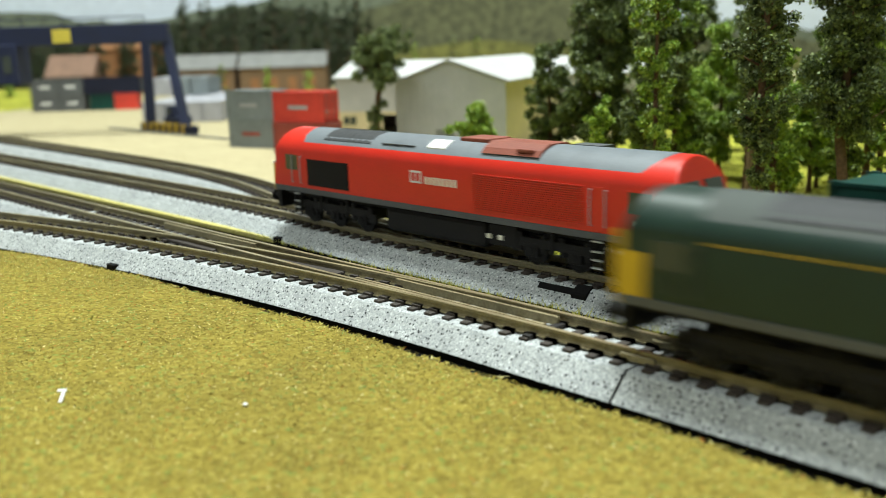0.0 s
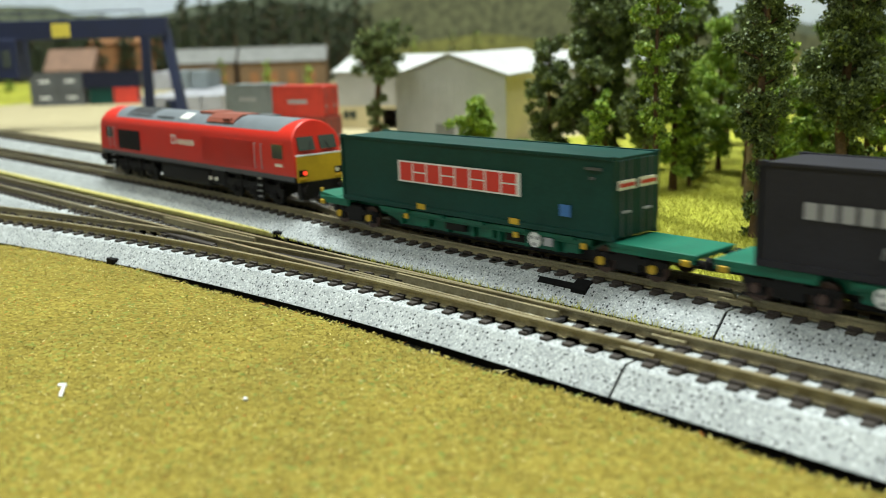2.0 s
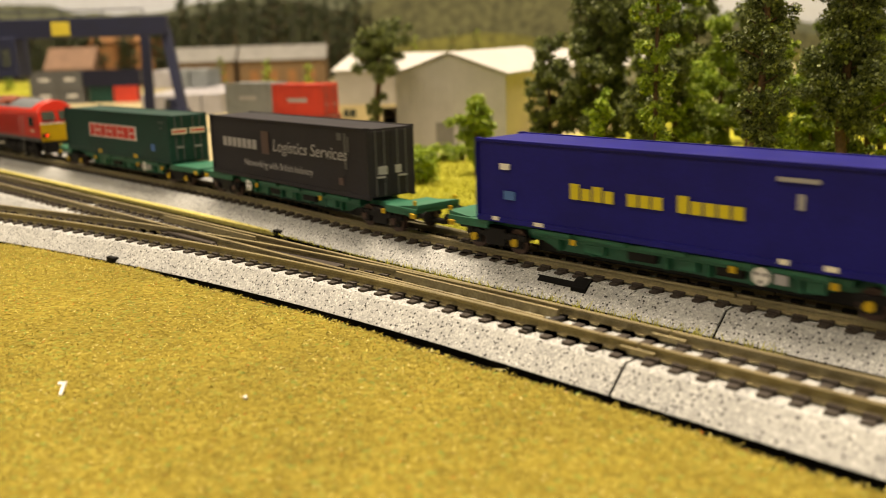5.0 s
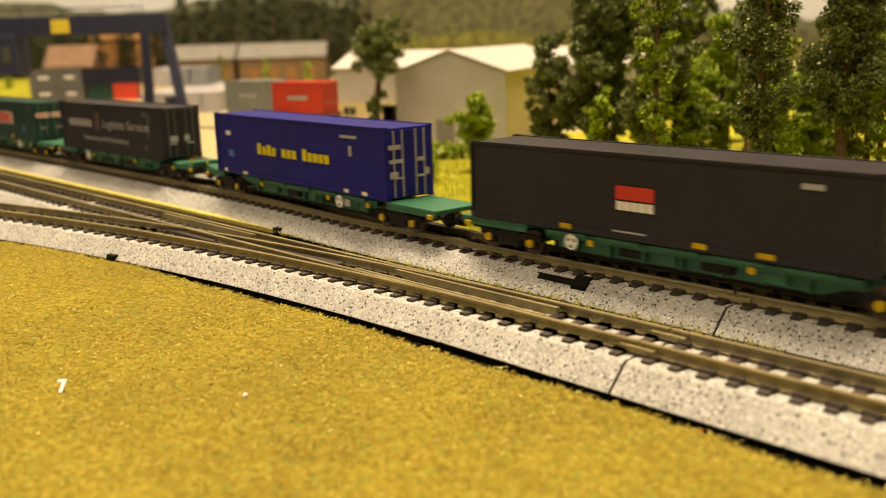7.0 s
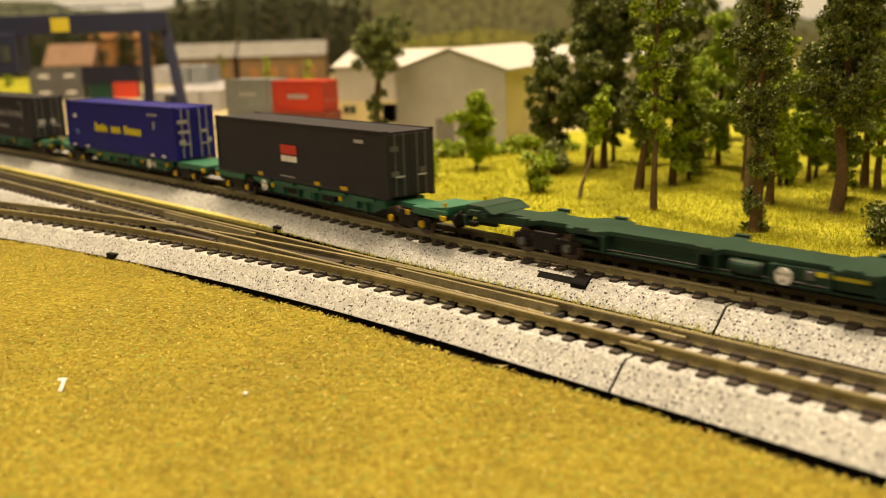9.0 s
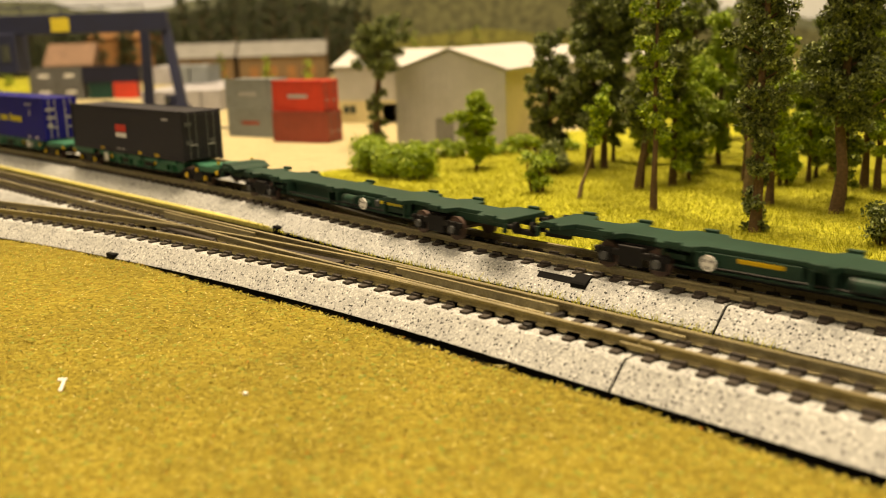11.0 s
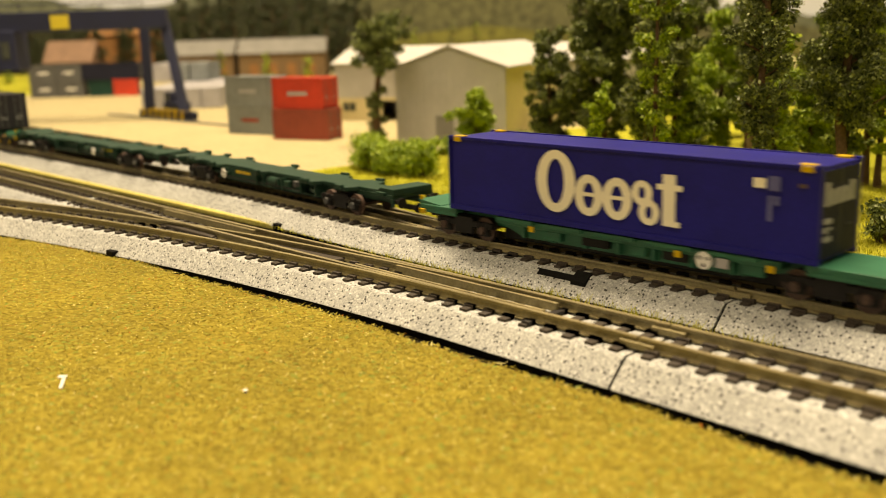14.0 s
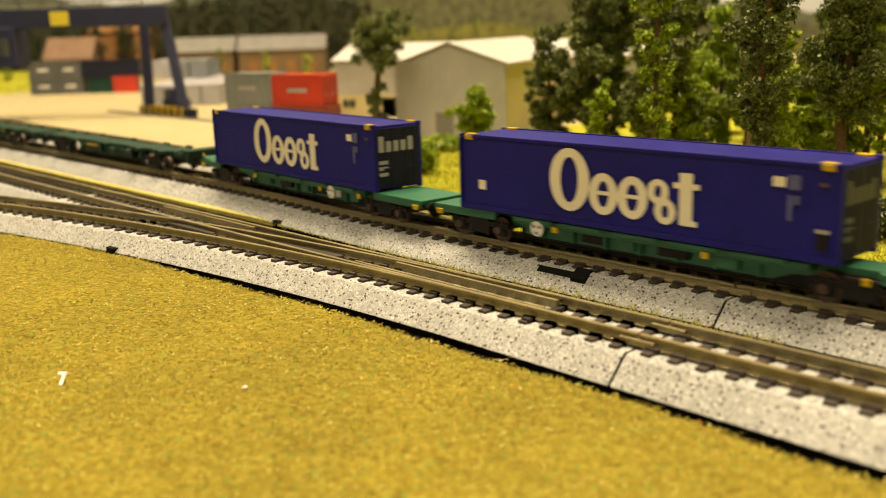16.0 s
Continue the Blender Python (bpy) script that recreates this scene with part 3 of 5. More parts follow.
def diesel(body_mat, roof_mat, label, red):
    c = thing("locomotive", 0, 0, 0, 0, label, "locomotive")
    right = [(-8.6, 17.0), (-8.6, 27.6), (-8.35, 28.8), (-7.6, 30.2), (-5.9, 32.0), (-3.6, 33.2), (-1.5, 33.75), (0, 33.9)]
    outline = right + [(-y, z) for y, z in reversed(right[:-1])]
    body = rounded(part("body", raked(prism(outline, -71.6, 71.6)), body_mat, c))
    bv = body.modifiers.new("soft_edges", "BEVEL")
    bv.width, bv.segments, bv.angle_limit = 0.35 * MM, 2, radians(40)
    # roof panel between the cabs
    top = [(y * 0.985, z + 0.12) for y, z in right[3:]]
    roof_line = top + [(-y, z) for y, z in reversed(top[:-1])] + [(5.5, 31.0), (-5.5, 31.0)]
    bm = prism(roof_line, -56.5, 60.5)
    for v in bm.verts:
        v.co.x += (4.0 if v.co.x > 0 else 5.0) * max(0, (v.co.z - 30.3) / 3.6) * (1 if v.co.x > 0 else -0.4)
    rounded(part("roof", bm, roof_mat, c))

    def on_roof(x0, x1, lo, hi, lift, name, mat, label=""):
        """A panel that follows the roof curve between two widths."""
        ys = np.linspace(lo, hi, 9)
        curve = [(y, float(np.interp(-abs(y), [q[0] for q in right], [q[1] for q in right]))) for y in ys]
        return rounded(part(name, prism([(y, z + lift) for y, z in curve] + [(y, z - 0.4) for y, z in reversed(curve)], x0, x1), mat, c, label))
    on_roof(-48, -27, -6.6, 6.6, 0.22, "roof_vent", M_VENT, "dark mesh radiator vent")
    for i in range(8):
        on_roof(-46.5 + i * 2.4, -46.1 + i * 2.4, -6.4, 6.4, 0.30, "vent_slat", M_VENT)
    if red:
        part("exhaust", prism([(-6.8, 31.6), (-5.6, 32.9), (-3.2, 34.2), (3.2, 34.2), (5.6, 32.9), (6.8, 31.6)], 15, 33), M_EXHAUST, c, "rust-brown exhaust housing")
        part("silencer", boxes([(4, 14, -3.0, 4.6, 33.2, 34.4), (26, 31, -6.6, -5.6, 32.3, 33.2)], 0.3), M_EXHAUST, c)
        on_roof(-4.5, 2.2, -6.4, -3.4, 0.28, "roof_patch", M_WHITE, "white roof marking")
        part("roof_hatch", boxes([(-22, -9, -6.6, -6.2, 31.6, 31.9), (36, 44, 1, 5, 33.6, 34.1)], 0.05), M_SOLE, c)
    # sole bar and valance
    for s in (-1, 1):
        y = s * 8.7
        part("sole_bar", boxes([(-70.8, 70.8, y - 0.15, y + 0.15, 15.8, 17.3)], 0.08), M_SOLE, c)
        part("side_window", boxes([(58.6, 64.8, y - 0.06, y + 0.06, 22.2, 26.6)], 0.05), M_GLASS, c)
        part("window_frame", boxes([(58.2, 65.2, y - 0.04, y + 0.1, z, z + 0.35) for z in (21.9, 26.5)] + [(x, x + 0.35, y - 0.04, y + 0.1, 21.9, 26.8) for x in (58.2, 64.85)]), body_mat, c)
        part("side_window", boxes([(-64.8, -58.6, y - 0.06, y + 0.06, 22.2, 26.6)], 0.05), M_GLASS, c)
        if red:
            part("side_grille", boxes([(-54, -34.5, y - 0.06, y + 0.06, 18.3, 25.8)], 0.05), M_BLACK, c)
            for i in range(9):
                part("grille_slat", boxes([(-53.6, -34.9, y - 0.13, y + 0.13, 18.7 + i * 0.78, 19.0 + i * 0.78)]), M_BLACK, c)
        for i in range(18):
            part("louvre", boxes([(14, 47, y - 0.2, y + 0.2, 18.5 + i * 0.48, 18.72 + i * 0.48)], 0.03), body_mat, c)
        for x in (49.0, 53.0, -57.0, -61.2):
            bm = rod(bmesh.new(), (x, s * 9.15, 18.6), (x, s * 9.15, 26.4), 0.16, seg=6)
            rod(bm, (x, s * 8.5, 26.3), (x, s * 9.15, 26.3), 0.14, seg=6)
            rod(bm, (x, s * 8.5, 18.7), (x, s * 9.15, 18.7), 0.14, seg=6)
            part("handrail", bm, M_GREYPRINT if red else M_SOLE, c)
        each("cab_door", [(49.6, 52.4, y - 0.05, y + 0.07, 17.6, 26.9), (-60.6, -57.6, y - 0.05, y + 0.07, 17.6, 26.9)], body_mat, c, "", 0.05)
        for x in (51, -59.2):
            for z in (15.4, 13.2, 11.4, 9.7):
                part("step", boxes([(x - 1.4, x + 1.4, y - 0.5, y + 0.4, z - 0.12, z + 0.16)]), M_STEEL if red else M_BLACK, c)
            part("step_bracket", boxes([(x - 1.6, x - 1.3, y - 0.3, y + 0.3, 9.4, 16), (x + 1.3, x + 1.6, y - 0.3, y + 0.3, 9.4, 16)]), M_BLACK, c)
        part("fuel_tank", boxes([(-20, 17, min(s * 3, s * 8), max(s * 3, s * 8), 9.2, 15.6)], 1.2), M_BLACK, c)
        each("tank_fitting", [(18.6, 19.8, y - 0.6, y + 0.1, 12.2, 13.3), (22.4, 23.6, y - 0.6, y + 0.1, 12.2, 13.3)], M_CREAM, c, "", 0.15)
    part("underframe", boxes([(-68, 68, -6.5, 6.5, 14.5, 17.2), (18, 27, -7.8, 7.8, 10.5, 15.6)], 0.3), M_BLACK, c)
    loco_bogie(c, -43.5)
    loco_bogie(c, 43.5)
    for e in (-1, 1):
        a, b = sorted((e * 71.5, e * 71.95))
        part("nose_panel", boxes([(a, b, -8.4, 8.4, 15.6, 23.6)], 0.15), M_YELLOW, c, "yellow warning panel")
        part("stripe", boxes([(a - 0.05, b + 0.05, -8.5, 8.5, 23.5, 23.9)]), M_WHITE, c)
        for s in (-1, 1):
            y0, y1 = sorted((s * 1.0, s * 6.9))
            bm = bmesh.new()
            box(bm, e * 71.45 - 0.15, e * 71.45 + 0.3, y0, y1, 25.0, 29.0, 0.0)
            part("windscreen", raked(bm), M_GLASS, c)
            bm = rod(bmesh.new(), (e * 71.75, s * 4.0, 24.6), (e * 71.0, s * 2.6, 27.4), 0.12, seg=5)
            part("wiper", bm, M_BLACK, c)
            y0, y1 = sorted((s * 5.0, s * 8.0))
            part("lamp_cluster", boxes([(a + 0.1, b + 0.15, y0, y1, 17.3, 19.4)], 0.2), M_BLACK, c)
            bm = rod(bmesh.new(), (e * 71.9, s * 5.9, 18.4), (e * 72.25, s * 5.9, 18.4), 0.62, seg=12)
            part("tail_light" if e > 0 else "headlight", bm, M_TAIL if (e > 0 and red and s < 0) else M_LAMPGLASS, c, "small round lamp lens")
            part("lamp_bracket", boxes([(a, b + 0.5, y0, y1, 16.4, 16.9)], 0.1), M_YELLOW, c)
            bm = rod(bmesh.new(), (e * 70, s * 6.3, 13.4), (e * 74.2, s * 6.3, 13.4), 0.7, seg=10)
            rod(bm, (e * 74.2, s * 6.3, 13.4), (e * 74.7, s * 6.3, 13.4), 1.6, seg=14)
            part("buffer", bm, M_BLACK, c)
        part("coupling", boxes([(min(e * 69, e * 76.5), max(e * 69, e * 76.5), -1.3, 1.3, 10.4, 11.8), (min(e * 70, e * 72), max(e * 70, e * 72), -7.5, 7.5, 10.2, 15.8)], 0.25), M_BLACK, c)
    if red:
        decal(c, [(-8.6, -4.4, 22.9, 26.0)], M_WHITE, "emblem", -8.72)
        decal(c, [(-8.1, -6.7, 23.4, 25.5), (-6.3, -4.9, 23.4, 25.5)], M_REDPRINT, "emblem", -8.76)
        decal(c, word_bars(-3.4, 8.6, 22.9, 24.8, [1, .95, 1, 1, .95, 1, 1, 1], 0.38), M_CREAM, "lettering", -8.72)
        decal(c, word_bars(60.2, 64.4, 19.8, 20.7, [1] * 5, 0.15), M_CREAM, "lettering", -8.72)
    else:
        for s in (-1, 1):
            part("lining", boxes([(-56, 62, s * 8.68 - 0.05, s * 8.68 + 0.05, 27.0, 27.15)]), M_YELLOW, c, "thin yellow body line")
            part("nose_side", boxes([(-71.5, -66.0, s * 8.66 - 0.06, s * 8.66 + 0.06, 17.2, 24.4), (-71.3, -69.9, s * 8.66 - 0.06, s * 8.66 + 0.06, 24.4, 27.6)]), M_YELLOW, c)
    return c


def emissive(name, col, k):
    m, t, p = nodes_of(name)
    p.inputs["Base Color"].default_value = (*col, 1)
    p.inputs["Emission Color"].default_value = (*col, 1)
    p.inputs["Emission Strength"].default_value = k
    return m


M_TAIL = emissive("tail_lamp_red", (1.0, 0.05, 0.02), 1.6)

red_loco = diesel(M_RED, M_ROOFGREY, "red diesel freight locomotive with grey roof and yellow ends", True)
MOVING.append((red_loco, -55.3, 0))
green_loco = diesel(M_GREENLOCO, M_ROOFDARK, "dark green diesel locomotive with yellow nose, running light", False)


def wagon_bogie(parent, x, cap):
    bm = bmesh.new()
    for s in (-1, 1):
        a, b = sorted((s * 5.9, s * 6.9))
        box(bm, x - 9.5, x + 9.5, a, b, 10.2, 11.6, 0.2)
        box(bm, x - 3.2, x + 3.2, a, b, 8.4, 12.6, 0.3)
        for o in (-6.5, 6.5):
            box(bm, x + o - 2.0, x + o + 2.0, a, b, 8.4, 11.2, 0.3)
            rod(bm, (x + o - 1.3, s * 6.9, 9.6), (x + o - 1.3, s * 6.9, 11.9), 0.45, seg=6)
            rod(bm, (x + o + 1.3, s * 6.9, 9.6), (x + o + 1.3, s * 6.9, 11.9), 0.45, seg=6)
    box(bm, x - 7, x + 7, -4.2, 4.2, 9.6, 12.4)
    bogie = part("bogie", bm, M_BLACK, parent)
    for o in (-6.5, 6.5):
        wheelset(bogie, x + o, 2.9)
        for s in (-1, 1):
            bm = rod(bmesh.new(), (x + o, s * 6.8, 9.8), (x + o, s * 7.5, 9.8), 0.95, seg=14)
            part("axlebox_cap", bm, cap, bogie)
    return bogie


def hand_wheel(parent, x, z, mat, r=1.75):
    wheel = part("brake_disc", rod(bmesh.new(), (x, -7.25, z), (x, -7.55, z), r, seg=22), mat, parent, "white brake wheel disc")
    for k in range(3):
        a = 2 * math.pi * k / 3 + 0.5
        cx, cz = x + 0.55 * r * math.cos(a), z + 0.55 * r * math.sin(a)
        part("disc_hole", rod(bmesh.new(), (cx, -7.5, cz), (cx, -7.58, cz), r * 0.24, seg=10), M_SOLE, wheel)


def low_wagon(half, flip, label, cap=None):
    """Low container wagon; flip turns its outer end to the rear."""
    c = thing("container_wagon", 0, 0, 0, 0, label, "wagon", "container wagons of the train")
    f = -1 if flip else 1

    def span(a, b):
        return (f * a, f * b) if f > 0 else (f * b, f * a)
    part("frame", boxes([(-half + 8, half - 8, -3.4, 3.4, 10.6, 13.6), (-half + 26, half - 26, -6.6, 6.6, 12.2, 13.7)], 0.15), M_DECK, c)
    part("centre_sill", boxes([(-half + 25, half - 27, -2.8, 2.8, 7.9, 12.0)], 0.3), M_BLACK, c)
    for s in (-1, 1):
        web = [(-half + 26, 12.9), (-half + 27, 11.6), (-half + 33, 9.4), (half - 34, 9.4), (half - 28, 11.6), (half - 27, 12.9)]
        bm = prism([(z, u) for u, z in web], s * 4.6 - 0.3, s * 4.6 + 0.3)
        for v in bm.verts:
            v.co = (v.co.z, v.co.x, v.co.y)
        part("side_web", bm, M_DECK, c, "deep green side girder")
        for k in range(7):
            u = -half + 34 + k * (2 * half - 70) / 6
            part("web_rib", boxes([(u - 0.35, u + 0.35, s * 5.5 - 0.7, s * 5.5 + 0.7, 9.6, 12.9)], 0.08), M_DECK, c)
    for a, b in ((-half, -half + 13.5), (half - 21, half)):
        x0, x1 = span(a, b)
        part("end_deck", boxes([(x0, x1, -7.3, 7.3, 13.0, 14.15)], 0.18), M_DECK, c, "bright green end platform")
        part("deck_rib", boxes([(x0 + 0.4, x1 - 0.4, s * 6.9 - 0.35, s * 6.9 + 0.35, 12.2, 13.1) for s in (-1, 1)]), M_DECK, c)
    # slanted outer end with its lever and steps
    x0, x1 = span(-half - 0.3, -half + 7.5)
    bm = boxes([(x0, x1, -7.0, 7.0, 14.1, 15.2)], 0.1)
    for v in bm.verts:
        if v.co.z > 14.6 and abs(v.co.x) < half - 2:
            v.co.z = 14.3
    part("headstock", bm, M_DECK, c)
    for s in (-1, 1):
        xx = span(-half - 0.2, -half + 1.6)
        part("end_post", boxes([(xx[0], xx[0] + 0.8, s * 6.6 - 0.35, s * 6.6 + 0.35, 13.2, 16.2)], 0.15), M_YELLOW, c, "yellow end handrail post")
        xx = span(-half + 0.2, -half + 2.2)
        part("step_block", boxes([(xx[0], xx[1], s * 7.35 - 0.35, s * 7.35 + 0.35, 11.7, 13.0)], 0.2), M_YELLOW, c, "yellow step bracket")
        xx = span(half - 3.2, half - 1.2)
        part("step_block", boxes([(xx[0], xx[1], s * 7.35 - 0.35, s * 7.35 + 0.35, 11.7, 13.0)], 0.2), M_YELLOW, c, "yellow step bracket")
        for k in range(5):
            a = -half + 27 + k * (2 * half - 54) / 5
            part("side_beam", boxes([(a, a + (2 * half - 54) / 5 - 3.0, s * 7.1 - 0.4, s * 7.1 + 0.4, 13.1, 14.0)], 0.12), M_DECK, c)
        for k, (x, w) in enumerate(((-19, 5), (-7, 7), (4, 4), (13, 6), (30, 4))):
            part("brake_gear", boxes([(f * x - w / 2, f * x + w / 2, s * 5.6 - 0.7, s * 5.6 + 0.7, 10.0 + 0.3 * (k % 2), 12.3)], 0.3), M_BLACK if k % 2 else M_DECK, c)
        for x in ((22.5, -15, -46) if flip else (-24, 14.3, 34)):
            part("marker", boxes([(f * x - 0.75, f * x + 0.75, s * 7.35 - 0.15, s * 7.35 + 0.15, 11.6, 12.9)], 0.08), M_YELLOW, c, "small yellow load marker")
        for e in (-1, 1):
            bm = rod(bmesh.new(), (e * (half - 1), s * 5.6, 12.4), (e * (half + 2.0), s * 5.6, 12.4), 0.6, seg=8)
            rod(bm, (e * (half + 2.0), s * 5.6, 12.4), (e * (half + 2.4), s * 5.6, 12.4), 1.35, seg=12)
            part("buffer", bm, M_BLACK, c)
    disc = -27.6 if flip else 20.2
    hand_wheel(c, disc, 11.9, M_WHITE)
    if not flip:
        part("data_plate", boxes([(disc + 2.6, disc + 5.2, -7.5, -7.25, 10.9, 12.8)], 0.05), M_GREYPRINT, c)
    part("disc_bracket", boxes([(disc - 1.2, disc + 1.2, -7.25, -4.6, 11.4, 12.4)], 0.1), M_DECK, c)
    wagon_bogie(c, -half + 15.2, cap)
    wagon_bogie(c, half - 16.5, cap)
    each("coupling", [(-half - 3, -half + 4, -0.8, 0.8, 9.8, 11.0), (half - 4, half + 3, -0.8, 0.8, 9.8, 11.0)], M_BLACK, c, "", 0.2)
    return c


def flat_wagon(flip, disc, label):
    """Dark green skeletal wagon without load: a deck cut away between its bolsters, girders and gear below."""
    c = thing("flat_wagon", 0, 0, 0, 0, label, "wagon", "empty flat wagons of the train")
    h, f = 68.5, -1 if flip else 1
    # half width of the deck along the wagon: wide bolsters and cut-away bays
    wide = [(-h, 6.9), (-62, 6.9), (-60.5, 3.2), (-53, 3.2), (-51, 6.9), (-48, 6.9), (-46.5, 4.2), (-39, 4.2), (-37, 7.1), (-29, 7.1), (-27, 4.6), (-6, 4.6), (-4.5, 7.1), (-1.5, 7.1), (0, 4.4), (21, 4.4), (22.5, 7.1), (30, 7.1),
            (31.5, 4.2), (39, 4.2), (41, 6.9), (47, 6.9), (48.5, 3.2), (57, 3.2), (59, 6.9), (h, 6.9)]
    bm = bmesh.new()
    rows = []
    for x, w in wide:
        rows.append([bm.verts.new((x, y, z)) for z in (13.5, 14.6) for y in (-w, w)])
    for a, b in zip(rows, rows[1:]):
        for i, j in ((0, 1), (1, 3), (3, 2), (2, 0)):
            bm.faces.new((a[i], a[j], b[j], b[i]))
    for r in (rows[0], rows[-1]):
        bm.faces.new((r[0], r[1], r[3], r[2]))
    deck = part("deck", bm, M_FLAT, c)
    bv = deck.modifiers.new("soft_edges", "BEVEL")
    bv.width, bv.segments = 0.15 * MM, 2
    part("centre_sill", boxes([(-h + 28, h - 28, -2.0, 2.0, 8.2, 12.0)], 0.3), M_BLACK, c)
    for x in (-65, -49.5, -33, -3, 26, 44, 64):
        for s in (-1, 1):
            part("load_spigot", boxes([(x - 1.7, x + 1.7, s * 7.2 - 0.6, s * 7.2 + 0.6, 14.2, 15.2)], 0.12), M_FLAT, c)
    for s in (-1, 1):
        pts = [(-h, 13.6), (-h, 11.6), (-h + 6, 11.6), (-h + 9, 12.8), (-h + 26, 12.8), (-h + 31, 10.0), (h - 31, 10.0), (h - 26, 12.8), (h - 9, 12.8), (h - 6, 11.6), (h, 11.6), (h, 13.6)]
        bm = prism([(z, u) for u, z in pts], s * 3.0 - 0.4, s * 3.0 + 0.4)
        for v in bm.verts:
            v.co = (v.co.z, v.co.x, v.co.y)
        bmesh.ops.triangulate(bm, faces=[q for q in bm.faces if len(q.verts) > 4])
        part("side_frame", bm, M_FLAT, c)
        # lower flange, a thin lip under the girder
        part("flange", boxes([(-h + 31, h - 31, s * 4.1 - 1.2, s * 4.1 + 1.2, 9.7, 10.1)], 0.08), M_FLAT, c)
        part("air_tank", rod(bmesh.new(), (2.0, s * 5.3, 12.0), (8.5, s * 5.3, 12.0), 1.35, seg=16), M_FLAT, c, "grey-green air tank")
        for u in (2.6, 7.9):
            part("tank_strap", rod(bmesh.new(), (u - 0.2, s * 5.3, 12.0), (u + 0.2, s * 5.3, 12.0), 1.45, seg=16), M_BLACK, c)
        for u, w, z0, z1 in ((12.5, 2.6, 10.6, 12.8), (17.5, 1.6, 11.4, 13.2), (-33.5, 5.0, 11.2, 12.4), (28.5, 4.0, 10.8, 12.2)):
            part("brake_valve", boxes([(u - w / 2, u + w / 2, s * 5.0 - 0.8, s * 5.0 + 0.8, z0, z1)], 0.25), M_SOLE if w < 2 else M_FLAT, c)
        for u in (-36, -28, -5, -1, 10.4, 21.5, 30):
            part("frame_rib", boxes([(u - 0.35, u + 0.35, s * 4.7 - 1.6, s * 4.7 + 1.6, 10.0, 13.6)], 0.1), M_FLAT, c)
        part("pipe", rod(bmesh.new(), (-27, s * 5.9, 10.8), (22, s * 5.9, 10.8), 0.22, seg=6), M_BLACK, c)
        part("equipment_panel", boxes([(disc - 3.4, disc + 18.0, s * 5.2 - 0.15, s * 5.2 + 0.15, 10.6, 13.6)], 0.1), M_FLAT, c)
        part("yellow_panel", boxes([(disc + 5.2, disc + 14.6, s * 5.42 - 0.08, s * 5.42 + 0.08, 12.4, 13.2)]), M_YELLOWPRINT if not flip else M_YELLOW, c)
        for e in (-1, 1):
            bm = rod(bmesh.new(), (e * (h - 1), s * 5.6, 12.8), (e * (h + 2.2), s * 5.6, 12.8), 0.65, seg=8)
            rod(bm, (e * (h + 2.2), s * 5.6, 12.8), (e * (h + 2.7), s * 5.6, 12.8), 1.4, seg=12)
            part("buffer", bm, M_BLACK, c)
            part("end_step", boxes([(e * h - 0.6, e * h + 0.2, s * 6.6 - 0.5, s * 6.6 + 0.5, 11.4, 13.6)], 0.12), M_FLAT, c)
    # raised outer end
    x0, x1 = sorted((f * -(h + 0.2), f * -(h - 9)))
    bm = boxes([(x0, x1, -6.6, 6.6, 14.5, 16.2)], 0.2)
    for v in bm.verts:
        if v.co.z > 15.3 and abs(v.co.x) < h - 4:
            v.co.x += f * -3.0
    part("raised_end", bm, M_FLAT, c)
    hand_wheel(c, disc, 12.0, M_WHITE, 1.6)
    part("disc_bracket", boxes([(disc - 1.0, disc + 1.0, -7.25, -5.2, 11.6, 12.4)], 0.1), M_FLAT, c)
    wagon_bogie(c, -h + 25, M_SOLE)
    wagon_bogie(c, h - 25, M_SOLE)
    each("coupling", [(-h - 3.5, -h + 4, -0.8, 0.8, 10.0, 11.2), (h - 4, h + 3.5, -0.8, 0.8, 10.0, 11.2)], M_BLACK, c, "", 0.2)
    return c


# wagons and what they carry: (wagon middle, half length, flip)
for mid, half, flip, cap in ((93.2, 61.5, False, M_YELLOW), (218.2, 60.0, True, M_WHEEL), (351.5, 63.0, False, M_YELLOW), (483.0, 61.5, True, M_YELLOW), (902.5, 61.5, False, M_WHEEL), (1028.5, 61.5, True, M_WHEEL)):
    tone = "with yellow axle caps" if cap is M_YELLOW else "with dull axle caps"
    MOVING.append((low_wagon(half, flip, "bright green low container wagon " + tone, cap), mid, 0))
MOVING.append((flat_wagon(False, 13.5, "empty dark green flat wagon with white brake disc"), 616.8, 0))
MOVING.append((flat_wagon(True, -25.0, "empty dark green flat wagon, raised rear end"), 761.3, 0))

box_green = container(91.6, M_BOXGREEN, "dark green container with red and white name panel")
decal(box_green, [(-22.2, 20.0, 7.0, 12.4)], M_WHITE, "name_panel", -7.92)
rows = []
for i in range(8):
    a = -21.4 + i * 5.1
    rows += [(a, a + 4.5, 7.4, 9.5), (a, a + 4.5, 9.9, 12.0)] if i % 2 else [(a, a + 4.5, 7.4, 12.0)]
decal(box_green, rows, M_REDPRINT, "lettering", -8.0)
decal(box_green, [(31.5, 34.5, 4.0, 6.6)], M_BLUEPRINT, "sticker")
decal(box_green, [(38.4, 42.8, 14.6, 15.2), (39.6, 41.0, 12.6, 13.2)], M_SOLE, "code_panel")
decal(box_green, [(-15.4, -12.4, 0.5, 1.9), (16.5, 19.4, 0.5, 1.9)], M_YELLOW, "lift_marker")
each("door_label", [(46.0, 46.2, a, b, 10.6, 12.6) for a, b in ((-6.6, -0.6), (0.6, 6.6))], M_CREAM, box_green)
